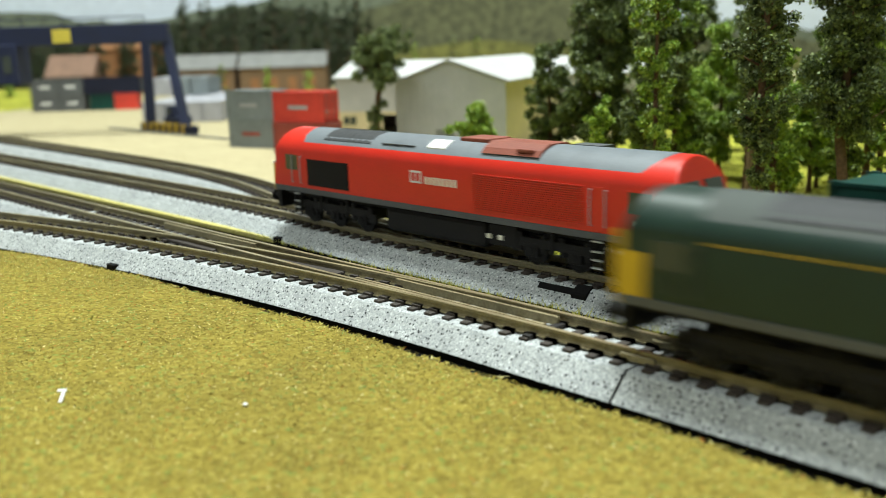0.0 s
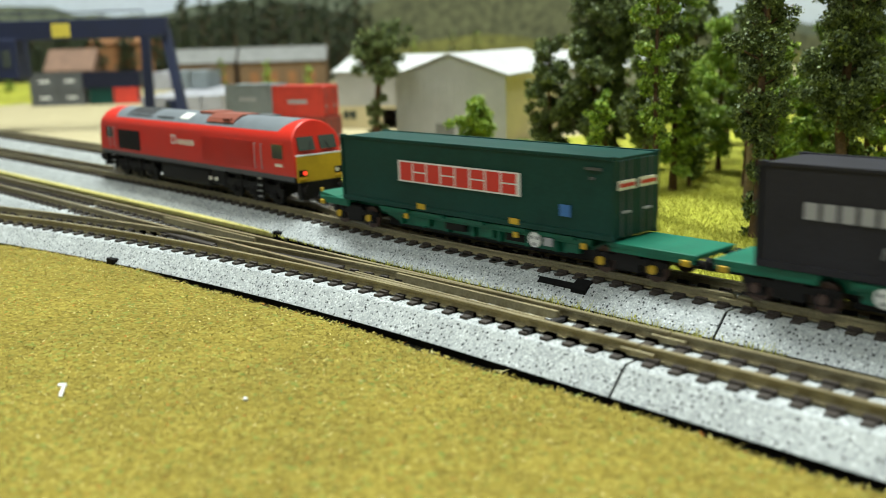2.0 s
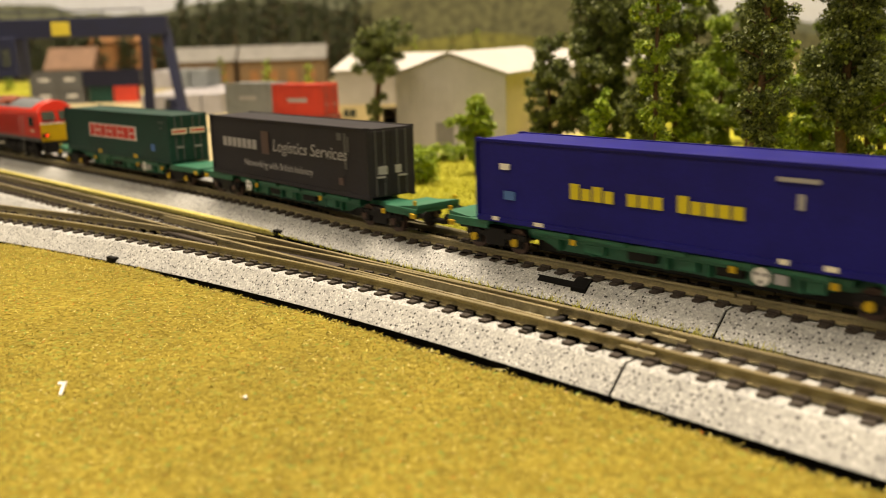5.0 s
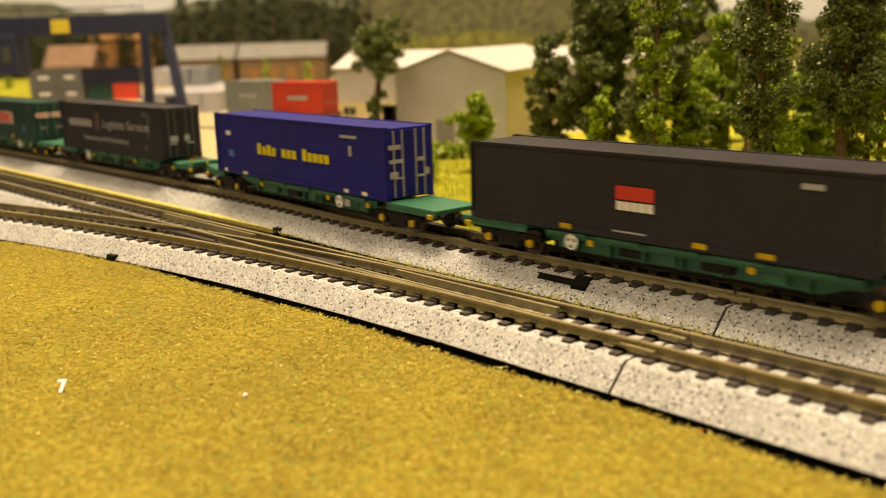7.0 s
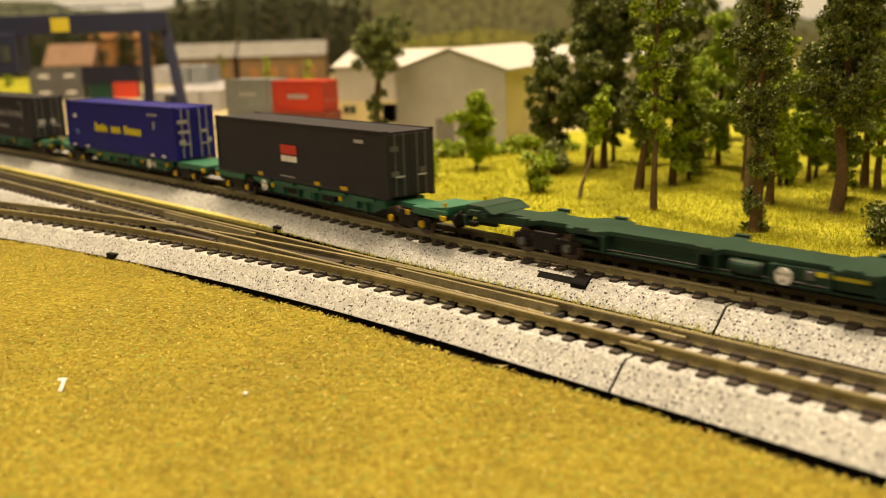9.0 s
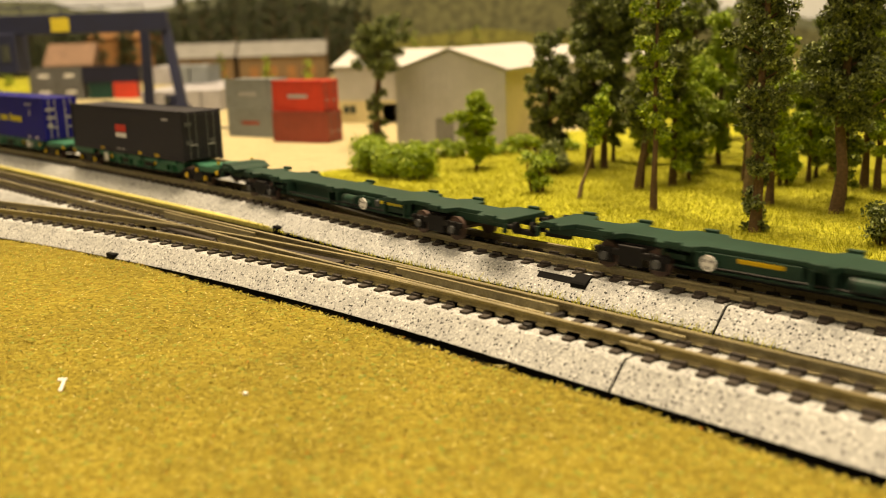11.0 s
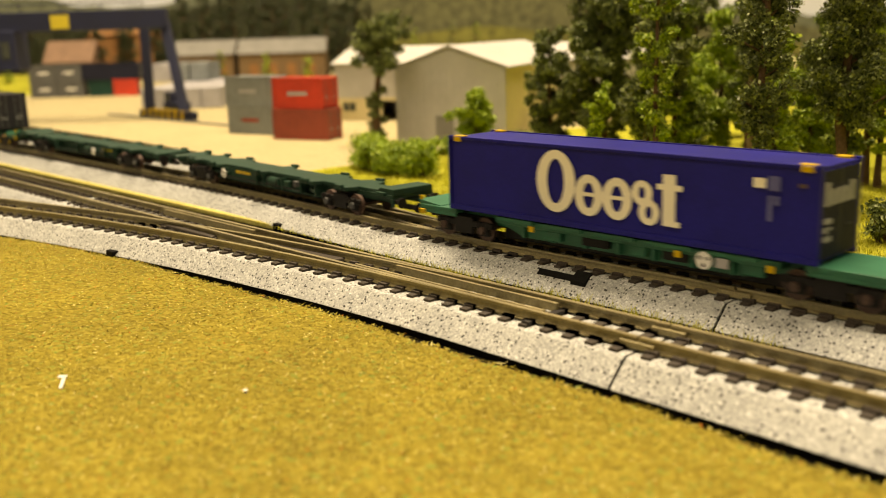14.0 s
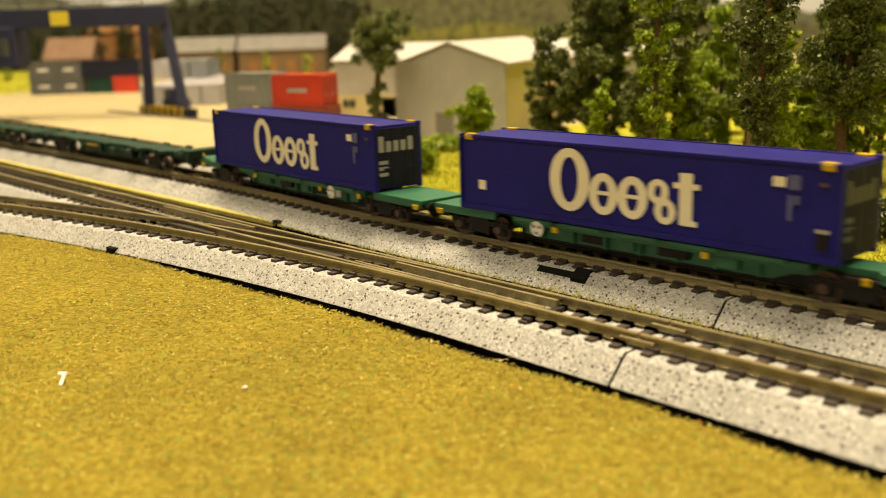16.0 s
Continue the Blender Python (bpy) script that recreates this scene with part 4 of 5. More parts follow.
each("door_label", [(46.05, 46.25, a, b, 11.2, 12.0) for a, b in ((-6.2, -1.0), (1.0, 6.2))], M_REDPRINT, box_green)
MOVING.append((box_green, 89.7, 14.3))

box_char = container(90.8, M_BOXBLACK, "charcoal container with pale grey lettering on its side", 19.2)
decal(box_char, word_bars(-37.3, -14.3, 9.6, 12.6, [1] * 7, 0.24), M_GREYPRINT)
decal(box_char, [(-11.4, -6.8, 8.6, 15.6)], M_EMBLEM, "emblem")
text_part("Logistics Services", 5.0, M_GREYPRINT, box_char, -4.8, 9.9, italic=0.2, width=40.8)
text_part("Networking with British Industry", 2.9, M_GREYPRINT, box_char, -23.2, 4.3, italic=0.15, width=41.2)
decal(box_char, [(31.2, 33.6, 15.4, 17.4), (34.6, 35.6, 7.6, 17.4), (36.2, 37.0, 12.4, 16.6)], M_SOLE, "code_panel")
decal(box_char, [(31.4, 33.6, 3.0, 5.0)], M_EMBLEM, "sticker")
each("door_label", [(45.5, 45.7, -4.5, -1.5, 6.6, 8.8), (45.5, 45.7, 1.2, 3.2, 6.6, 8.8)], M_GREYPRINT, box_char)
MOVING.append((box_char, 213.0, 14.3))

box_blue = container(95.5, M_BOXBLUE, "royal blue container with yellow lettering and barred doors", 19.2, bars=M_GREYPRINT)
decal(box_blue, word_bars(-20.2, 21.2, 7.6, 11.0, [1, .75, .95, .75, 0, .75, .75, .75, 0, 1, .75, .75, .75, .75], 0.2), M_YELLOWPRINT)
decal(box_blue, [(27.0, 35.0, 15.6, 16.4), (31.0, 32.4, 10.8, 13.6)], M_GREYPRINT, "code_panel")
decal(box_blue, [(-40.5, -37.5, 12.4, 13.8)], M_WHITE, "sticker")
decal(box_blue, [(-39.4, -36.0, 5.6, 7.6)], M_BLUEPRINT, "sticker")
decal(box_blue, [(-43.2, -41.2, 0.4, 1.3), (-30.4, -27.6, 0.4, 1.3), (28.0, 30.0, 0.6, 1.6), (36.5, 39.0, 0.6, 1.6)], M_CREAM, "lift_marker")
each("door_label", [(47.85, 48.1, a, b, z, z + d) for a, b, z, d in ((-6.8, -3.0, 13.4, 1.2), (-6.6, -2.4, 9.8, 1.0), (-6.4, -4.0, 5.8, 1.8), (2.6, 4.6, 9.8, 1.0), (4.8, 6.4, 6.0, 1.8))], M_GREYPRINT, box_blue)
MOVING.append((box_blue, 347.2, 14.3))

box_black = container(95.5, M_BOXBLACK, "matt black container with a small red and white panel", 17.9)
decal(box_black, [(-6.2, 3.0, 8.4, 11.2)], M_REDPRINT, "emblem")
decal(box_black, word_bars(-6.2, 3.0, 6.2, 8.0, [1] * 5, 0.12), M_WHITE)
decal(box_black, [(33.4, 37.6, 14.2, 15.2)], M_GREYPRINT, "code_panel")
decal(box_black, [(-7.0, 1.2, 1.5, 1.9)], M_GREYPRINT, "code_panel")
decal(box_black, [(-21.0, -18.0, 0.6, 1.7), (12.0, 15.0, 0.6, 1.7), (25.5, 29.0, 0.6, 1.7)], M_YELLOW, "lift_marker")
each("door_label", [(47.8, 48.0, a, b, z, z + 1.4) for a, b, z in ((-6.6, -4.0, 12.6), (-6.4, -4.0, 6.0), (3.0, 5.0, 6.4))], M_SOLE, box_black)
MOVING.append((box_black, 473.7, 14.3))


def fruit_box(label, full_end):
    c = container(92.0, M_BOXBLUE, label, 17.6, bars=M_BOXNAVY)
    bm = bmesh.new()
    oval_ring(bm, -13.1, 9.7, 5.4, 6.8, 0.72)
    for x in (-4.1, 3.2):
        oval_ring(bm, x, 7.5, 3.7, 4.4, 0.62)
        box(bm, x - 2.6, x + 2.6, -7.98, -7.94, 7.3, 8.1)
    oval_ring(bm, 9.3, 9.4, 2.5, 2.5, 0.5)
    oval_ring(bm, 11.0, 5.6, 2.5, 2.6, 0.5)
    box(bm, 8.6, 11.8, -7.98, -7.94, 6.8, 8.3)
    box(bm, 14.2, 17.1, -7.98, -7.94, 3.4, 13.6)
    box(bm, 12.8, 18.6, -7.98, -7.94, 10.5, 11.6)
    box(bm, 14.8, 18.2, -7.98, -7.94, 3.3, 4.4)
    part("lettering", bm, M_CREAM, c)
    for e in (-1, 1):
        for s in (-1, 1):
            part("corner_cap", boxes([(e * 43.2 - 1.4, e * 43.2 + 1.4, s * 6.9 - 0.8, s * 6.9 + 0.8, 17.2, 17.8)], 0.1), M_YELLOW, c, "yellow corner casting cap")
            part("corner_cap", boxes([(e * 43.4 - 1.1, e * 43.4 + 1.1, s * 7.8 - 0.2, s * 7.8 + 0.2, 16.4, 17.5)], 0.08), M_YELLOW, c)
    decal(c, [(33.4, 35.8, 12.9, 14.7)], M_CREAM, "sticker")
    decal(c, [(36.3, 38.6, 12.6, 15.2), (36.3, 37.2, 7.0, 11.6), (37.5, 38.5, 10.0, 11.6)], M_CODEBLUE, "code_panel")
    decal(c, [(42.0, 43.6, 13.6, 14.3)], M_EMBLEM, "sticker")
    if full_end:
        decal(c, [(-40.2, -38.0, 5.0, 7.2)], M_CREAM, "sticker")
        decal(c, [(41.8, 44.0, 2.4, 5.3)], M_BLACK, "sticker")
        decal(c, [(41.6, 44.2, 5.4, 6.1)], M_GREYPRINT, "sticker")
    part("door_panel", boxes([(46.0, 46.1, -7.0, 7.0, 1.0, 16.6)]), M_BOXNAVY, c, "dark navy door end")
    each("door_label", [(46.1, 46.3, -6.4 + i * 2.4, -4.8 + i * 2.4, 10.4, 10.4 + h) for i, h in enumerate((4.2, 2.8, 2.8, 2.8, 3.6))] + [(46.1, 46.3, -6.4, -3.6, z, z + 0.9) for z in (4.0, 5.6, 7.2)], M_SOLE if full_end else M_GREYPRINT, c)
    return c


MOVING.append((fruit_box("deep blue container with cream bold lettering, yellow corners", False), 899.3, 14.3))
MOVING.append((fruit_box("deep blue container with cream lettering and small stickers", True), 1023.7, 14.3))


# ---- wood, yard and backdrop ----
RNG = np.random.default_rng(5)
LOOKRIGHT = 47.15


def afar(depth, side):
    """The place that many millimetres ahead of the layout's front and to the side."""
    return 116.6 - 0.733 * depth + 0.680 * side, -165.7 + 0.680 * depth + 0.733 * side


ICO = bmesh.new()
bmesh.ops.create_icosphere(ICO, subdivisions=2, radius=1.0)
ICO_V = np.array([v.co[:] for v in ICO.verts])
ICO_F = np.array([[v.index for v in f.verts] for f in ICO.faces])
ICO.free()


def leaf_cloud(centres, radii, per, size, rng):
    """Small ragged clumps, coloured as the crown's inner shade, set all over with torn flakes: vertices, faces and how
    many faces are clumps.
    """
    cores, core_faces, leaves = [], [], []
    for k, (c, r) in enumerate(zip(centres, radii)):
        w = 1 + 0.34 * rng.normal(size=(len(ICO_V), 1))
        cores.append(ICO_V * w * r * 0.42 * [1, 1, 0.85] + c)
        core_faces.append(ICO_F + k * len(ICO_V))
        n = max(10, int(per * (r / 4.0) ** 2))
        d = rng.normal(size=(n, 3))
        d /= np.linalg.norm(d, axis=1)[:, None]
        p = d * (r * rng.uniform(0.30, 1.0, n) ** 0.7 * rng.uniform(0.8, 1.3, n))[:, None] * [1, 1, 0.85] + c
        u = rng.normal(size=(n, 3))
        u /= np.linalg.norm(u, axis=1)[:, None]
        w = np.cross(u, d + 0.7 * rng.normal(size=(n, 3)))
        w /= np.linalg.norm(w, axis=1)[:, None] + 1e-6
        s = (size * rng.uniform(0.35, 1.3, n))[:, None]
        q = [rng.uniform(0.5, 1.15, (n, 1)) for _ in range(4)]
        b = d * s * 0.5
        leaves.append(np.stack([p - u * s * q[0], p - w * s * 0.5 * q[1] + b * q[2], p + u * s * q[2], p + w * s * 0.5 * q[3] - b * q[0] * 0.4], axis=1).reshape(-1, 3))
    core_v, core_f, leaf_v = np.concatenate(cores), np.concatenate(core_faces), np.concatenate(leaves)
    k = len(core_v) + np.arange(0, len(leaf_v), 4)[:, None]
    leaf_f = np.concatenate([k + [0, 1, 2], k + [0, 2, 3]], axis=1).reshape(-1, 3)
    return np.concatenate([core_v, leaf_v]), np.concatenate([core_f, leaf_f]), len(core_f)


def foliage(name, cloud, leaf, parent):
    v, f, solid = cloud
    me = bpy.data.meshes.new(name)
    me.vertices.add(len(v))
    me.vertices.foreach_set("co", (v * MM).astype(np.float32).ravel())
    me.loops.add(f.size)
    me.loops.foreach_set("vertex_index", f.astype(np.int32).ravel())
    me.polygons.add(len(f))
    me.polygons.foreach_set("loop_start", np.arange(0, f.size, 3, dtype=np.int32))
    me.materials.append(leaf)
    # clumps take the dark colour that paints the shade between leaves
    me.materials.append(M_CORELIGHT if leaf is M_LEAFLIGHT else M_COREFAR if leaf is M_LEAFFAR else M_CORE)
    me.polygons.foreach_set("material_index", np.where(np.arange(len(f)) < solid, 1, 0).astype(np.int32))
    me.update(calc_edges=True)
    ob = new(name, me)
    ob.parent = parent
    return ob


def trunk_mesh(height, r0, lean, rng, bends=9):
    bm = bmesh.new()
    rings, mids = [], []
    wob = rng.normal(size=(bends, 2)) * r0 * 0.2
    for i in range(bends):
        u = i / (bends - 1)
        c = np.array([lean[0] * u + wob[i, 0] * (i > 0), lean[1] * u + wob[i, 1] * (i > 0), height * u - 1.5 * (i == 0)])
        r = r0 * (1.35 if i == 0 else 1.0) * (1 - 0.78 * u)
        rings.append([bm.verts.new((c[0] + r * math.cos(a) * (1 + 0.16 * math.sin(3 * a + i)), c[1] + r * math.sin(a), c[2])) for a in np.linspace(0, 2 * math.pi, 10)[:-1]])
        mids.append(c)
    for a, b in zip(rings, rings[1:]):
        for i in range(9):
            bm.faces.new((a[i], a[(i + 1) % 9], b[(i + 1) % 9], b[i]))
    bm.faces.new(rings[-1])
    return bm, mids


def tree(x, y, height, low, wide, leaf, label, trunk=1.2, lean=(0, 0), bark=None, clumps=60, per=520, ivy=0.0, shape=1.0, seed=0, size=0.74, group="trees of the wood", name="tree"):
    """A tree: tapered trunk, limbs and a crown of leaf clumps from low to height."""
    rng = np.random.default_rng(1000 + seed)
    z0 = forest_height(x, y) if x > -205 else -0.5
    t = thing(name, x, y, z0, 0, label, "tree", group)
    bm, mids = trunk_mesh(height * 0.96, trunk, lean, rng)
    centres, radii = [], []
    limbs = max(9, int(clumps * 0.55))
    for i in range(limbs):
        u = (i + rng.uniform(0, 1)) / limbs
        z = low + (height - low) * u
        k = min(len(mids) - 1, int(z / height * (len(mids) - 1)))
        full = wide * rng.uniform(0.55, 1.2) * (math.sin(math.pi * min(1, 0.16 + 0.80 * u)) ** shape) * (0.75 + 0.25 * math.sin(7.0 * u + seed))
        a = 2.4 * i + rng.uniform(-0.7, 0.7)
        root = mids[k] * [1, 1, 0] + [0, 0, max(1.0, z - full * 0.5)]
        tip = mids[k] * [1, 1, 0] + [full * math.cos(a), full * math.sin(a), z + full * rng.uniform(-0.1, 0.25)]
        rod(bm, root, tip, trunk * 0.26, trunk * 0.07, seg=5)
        for j in range(3 + int(full / 3.0)):
            q = rng.uniform(0.25, 1.08)
            c = root + (tip - root) * q + rng.normal(size=3) * (0.09 * wide + 0.35)
            centres.append(c)
            radii.append((rng.uniform(0.10, 0.20) * wide + 0.75) * (1.1 - 0.25 * q))
    if ivy:
        for i in range(26):
            z = ivy * rng.uniform(0, 1)
            k = min(len(mids) - 1, int(z / height * (len(mids) - 1)))
            a = rng.uniform(0, 2 * math.pi)
            centres.append(mids[k] * [1, 1, 0] + [trunk * 1.3 * math.cos(a), trunk * 1.3 * math.sin(a), z])
            radii.append(rng.uniform(1.3, 2.8))
    part("trunk", bm, bark or M_BARK, t, smooth=True)
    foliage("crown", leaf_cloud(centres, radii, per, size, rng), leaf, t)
    return t


def bush(x, y, r, tall, leaf, label, seed, name="bush", clumps=16, length=0.0, turn=0.0):
    rng = np.random.default_rng(3000 + seed)
    t = thing(name, x, y, forest_height(x, y) if x > -205 else -0.5, turn, label, name, "shrubs beside the yard")
    bm = bmesh.new()
    centres, radii = [], []
    for i in range(clumps):
        a, q = rng.uniform(0, 2 * math.pi), r * rng.uniform(0, 0.8)
        c = (q * math.cos(a) + length * rng.uniform(-0.5, 0.5), q * math.sin(a), tall * rng.uniform(0.15, 0.78))
        centres.append(c)
        radii.append(rng.uniform(0.25, 0.45) * min(r, tall) + 0.6)
        rod(bm, (c[0] * 0.7, c[1] * 0.4, -0.5), c, 0.35, 0.12, seg=5)
    part("stem", bm, M_BARK, t)
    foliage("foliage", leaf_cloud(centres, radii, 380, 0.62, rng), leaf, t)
    return t


DARK, MID, LIGHT = M_LEAFDARK, M_LEAFMID, M_LEAFLIGHT
tree(-263, 143, 66, 42, 20, DARK, "green tree with bare trunk and spreading crown beside the yard", 2.5, (2, 2), clumps=22, shape=0.35, seed=1, ivy=30)
tree(-166, 117, 32, 7, 11.5, LIGHT, "small fresh green tree on the grass", 0.7, clumps=34, seed=2, group="saplings")
tree(-85, 84, 36, 19, 5.5, LIGHT, "thin pale-stemmed sapling with light green top", 0.75, (7, 7), M_BARKPALE, clumps=22, seed=3, group="saplings", shape=0.7)
tree(-51, 78, 92, 22, 7.2, LIGHT, "slim tree with bright green column of leaves", 1.0, (0, 1), clumps=54, seed=4, shape=0.35)
tree(-83, 115, 74, 20, 14, DARK, "dark green tree with leaning trunk", 1.5, (7, 7), clumps=46, seed=5)
tree(-15, 74, 96, 26, 9.5, DARK, "tall dark tree with ivy-wrapped trunk", 1.5, (1, 1), clumps=62, ivy=30, seed=6, shape=0.5)
tree(-43, 120, 92, 36, 10.5, DARK, "tall dark tree with pale straight trunk", 1.6, (0, 2), M_BARKPALE, clumps=44, seed=7)
tree(-8, 108, 104, 32, 17, DARK, "big dark tree with thick red-brown trunk", 1.8, (2, 2), clumps=70, seed=8, shape=0.5)
tree(-130, 163, 36, 9, 8, DARK, "small dark green tree in the wood", 0.9, clumps=34, seed=9)
tree(-86, 154, 29, 5, 8.5, MID, "small leafy tree in the wood", 0.8, clumps=36, seed=10)
tree(-86, 173, 60, 10, 14, LIGHT, "fresh green tree in the wood", 1.0, clumps=38, seed=11)
tree(-124, 139, 96, 18, 17, DARK, "tall dark green tree near the warehouse", 1.6, (4, 4), clumps=96, seed=12, shape=0.5)
tree(-140, 134, 54, 12, 13, DARK, "olive green tree near the warehouse", 1.0, clumps=40, seed=13)
tree(-45, 150, 22, 4, 6.5, LIGHT, "small bright green tree in the wood", 0.6, clumps=26, seed=14, group="saplings")
tree(-45, 166, 46, 12, 11, LIGHT, "leafy green tree with slim trunk", 0.9, clumps=34, seed=15)
tree(-51, 197, 66, 16, 14, MID, "green tree deep in the wood", 1.3, clumps=46, seed=16)
tree(-14, 151, 56, 14, 11, LIGHT, "mid green tree in the wood", 1.2, clumps=40, seed=17)
for i, (depth, side, tall, wide, leaf) in enumerate(((345, 84, 80, 11, LIGHT), (350, 112, 96, 11, MID), (318, 142, 106, 13, DARK), (385, 66, 90, 12, DARK), (300, 104, 58, 9, LIGHT))):
    x, y = afar(depth, side)
    tree(x, y, tall, 9 if leaf is LIGHT else 18, wide, leaf, "fresh green tree under the tall ones" if leaf is LIGHT else "tall dense tree among the others of the wood", 1.3, (1, 1), clumps=48, seed=70 + i, shape=0.5)
bush(-104, 84, 6, 17, LIGHT, "round green bush on the grass", 1)
def litter(x, y, rows, label):
    ob = part("twig", boxes(rows, 0.1), M_WHITE)
    ob.matrix_basis = pose(x * MM, y * MM, 0.5 * MM, -60, 0, 47)
    tagged(ob, label, "debris")


litter(-38.5, -109.8, [(-0.3, 0.3, -0.2, 0.2, -0.8, 2.0), (-1.1, 0.4, -0.2, 0.2, 1.5, 2.1)], "white scrap lying on the meadow mat")
litter(-12.5, -90.4, [(-0.35, 0.35, -0.35, 0.35, 0, 0.5)], "tiny white crumb on the meadow mat")
for i, (depth, side, tall, wide) in enumerate(((352, 92, 34, 8), (330, 118, 40, 8), (366, 120, 46, 10), (300, 128, 38, 8), (395, 86, 40, 11), (410, 112, 44, 11), (355, 140, 44, 10))):
    x, y = afar(depth, side)
    tree(x, y, tall, 6, wide, LIGHT if i % 3 else MID, "small leafy tree between the taller trunks", 0.7, clumps=34, seed=90 + i, shape=0.7, group="saplings")
bush(-128, 122, 8, 15, DARK, "dark low bush under the trees", 2)
bush(21, 76, 6, 13, DARK, "dark low bush under the big tree", 3)
for i, (x, y) in enumerate(((-163, 80), (-173, 77), (-184, 79), (-195, 83), (-204, 90))):
    bush(x, y, 9, 15, LIGHT, "bright green rounded hedge bush beside the yard", 10 + i, clumps=22)
for i in range(6):
    u = (i + 0.5) / 6
    bush(-213 + 41 * u, 106 + 82 * u, 5, 9.0, LIGHT, "low clipped green hedge before the warehouse", 20 + i, "hedge", 20, 17, 63)
deep = [(-150, 215, 58, M_LEAFMID), (-118, 205, 80, M_LEAFDARK), (-100, 228, 62, M_LEAFMID), (-72, 240, 58, M_LEAFMID), (-30, 215, 70, M_LEAFLIGHT), (-5, 195, 60, M_LEAFLIGHT), (15, 165, 62, M_LEAFMID),
        (28, 205, 60, M_LEAFMID), (-5, 262, 58, M_LEAFMID), (45, 245, 60, M_LEAFLIGHT), (30, 128, 64, M_LEAFLIGHT), (70, 190, 66, M_LEAFMID), (-135, 262, 62, M_LEAFMID)]
for i, (x, y, h, leaf) in enumerate(deep):
    tone = {M_LEAFDARK: "dark green", M_LEAFMID: "mid green", M_LEAFLIGHT: "light green"}[leaf]
    tree(x, y, h, 10 + 5 * (i % 3), 14 + 2 * (i % 3), leaf, tone + " tree in the depth of the wood", 1.3, clumps=44, per=260, seed=40 + i, size=0.8)


# grass of the wood and meadow
def blades(name, count, place, tall, spread, material, label, seed, chunky=False):
    rng = np.random.default_rng(seed)
    verts, faces = [], []
    while len(faces) < count:
        x, y, z = place(rng)
        a = rng.uniform(0, math.pi)
        h = tall * rng.uniform(0.5, 1.2)
        w = spread * rng.uniform(0.6, 1.2)
        dx, dy = math.cos(a) * w, math.sin(a) * w
        lx, ly = rng.normal(size=2) * (0.55 if chunky else h * 0.55)
        k = len(verts)
        verts += [(x - dx, y - dy, z - 0.1), (x + dx, y + dy, z - 0.1), (x + lx, y + ly, z + h)]
        faces.append((k, k + 1, k + 2))
    ob = raw(name, verts, faces, material)
    return tagged(ob, label, "grass", kind="stuff")


def wood_spot(rng):
    while True:
        x, y = rng.uniform(-205, 70), 14 + 190 * rng.uniform(0, 1) ** 1.6
        if x > -200 - 0.12 * (y - 80) and x < 40 + y * 0.3:
            return x, y, forest_height(x, y)


def meadow_spot(rng):
    while True:
        x = rng.uniform(-215, 96)
        s = 125 * rng.uniform(0, 1) ** 1.15 + 0.3
        y = meadow_edge(x) - s
        if s < 125 - abs(x) * 0.1:
            return x, y, 0.1 + ripple(x, y, 30, 0.5) + ripple(x, y, 4, 0.15)


M_BLADE = leafy("static_grass_fibres", (0.26, 0.275, 0.022), (0.60, 0.56, 0.095), 0.8)
M_SCATTER = mixed_fibres("scatter_fibres", [(0.0, (0.205, 0.160, 0.024)), (0.18, (0.230, 0.183, 0.027)), (0.40, (0.255, 0.205, 0.032)), (0.64, (0.32, 0.264, 0.047)), (0.80, (0.50, 0.43, 0.12)), (0.89, (0.14, 0.21, 0.05)), (0.935, (0.40, 0.135, 0.024)), (0.965, (0.62, 0.55, 0.24))])
blades("wood_grass", 90000, wood_spot, 1.7, 0.11, M_BLADE, "bright yellow-green static grass fibres in the wood", 21)
blades("meadow_grass", 115000, meadow_spot, 0.20, 0.25, M_SCATTER, "short straw and olive scatter grass fibres", 22, True)


def verge_spot(rng):
    x = rng.uniform(-70, 40)
    return x, main_line(x) - 12.9 - 1.3 * rng.uniform(0, 1) ** 2, 0.0


def foot_spot(rng):
    x = rng.uniform(-150, -40)
    return x, main_line(x) - 12.7 - 0.6 * rng.uniform(0, 1), 0.0


blades("verge_tufts", 500, verge_spot, 1.9, 0.13, M_BLADE, "stray yellow grass tufts along the roadbed foot", 23)
blades("foot_tufts", 300, foot_spot, 1.2, 0.12, M_BLADE, "stray yellow grass fibres along the turnout foot", 24)


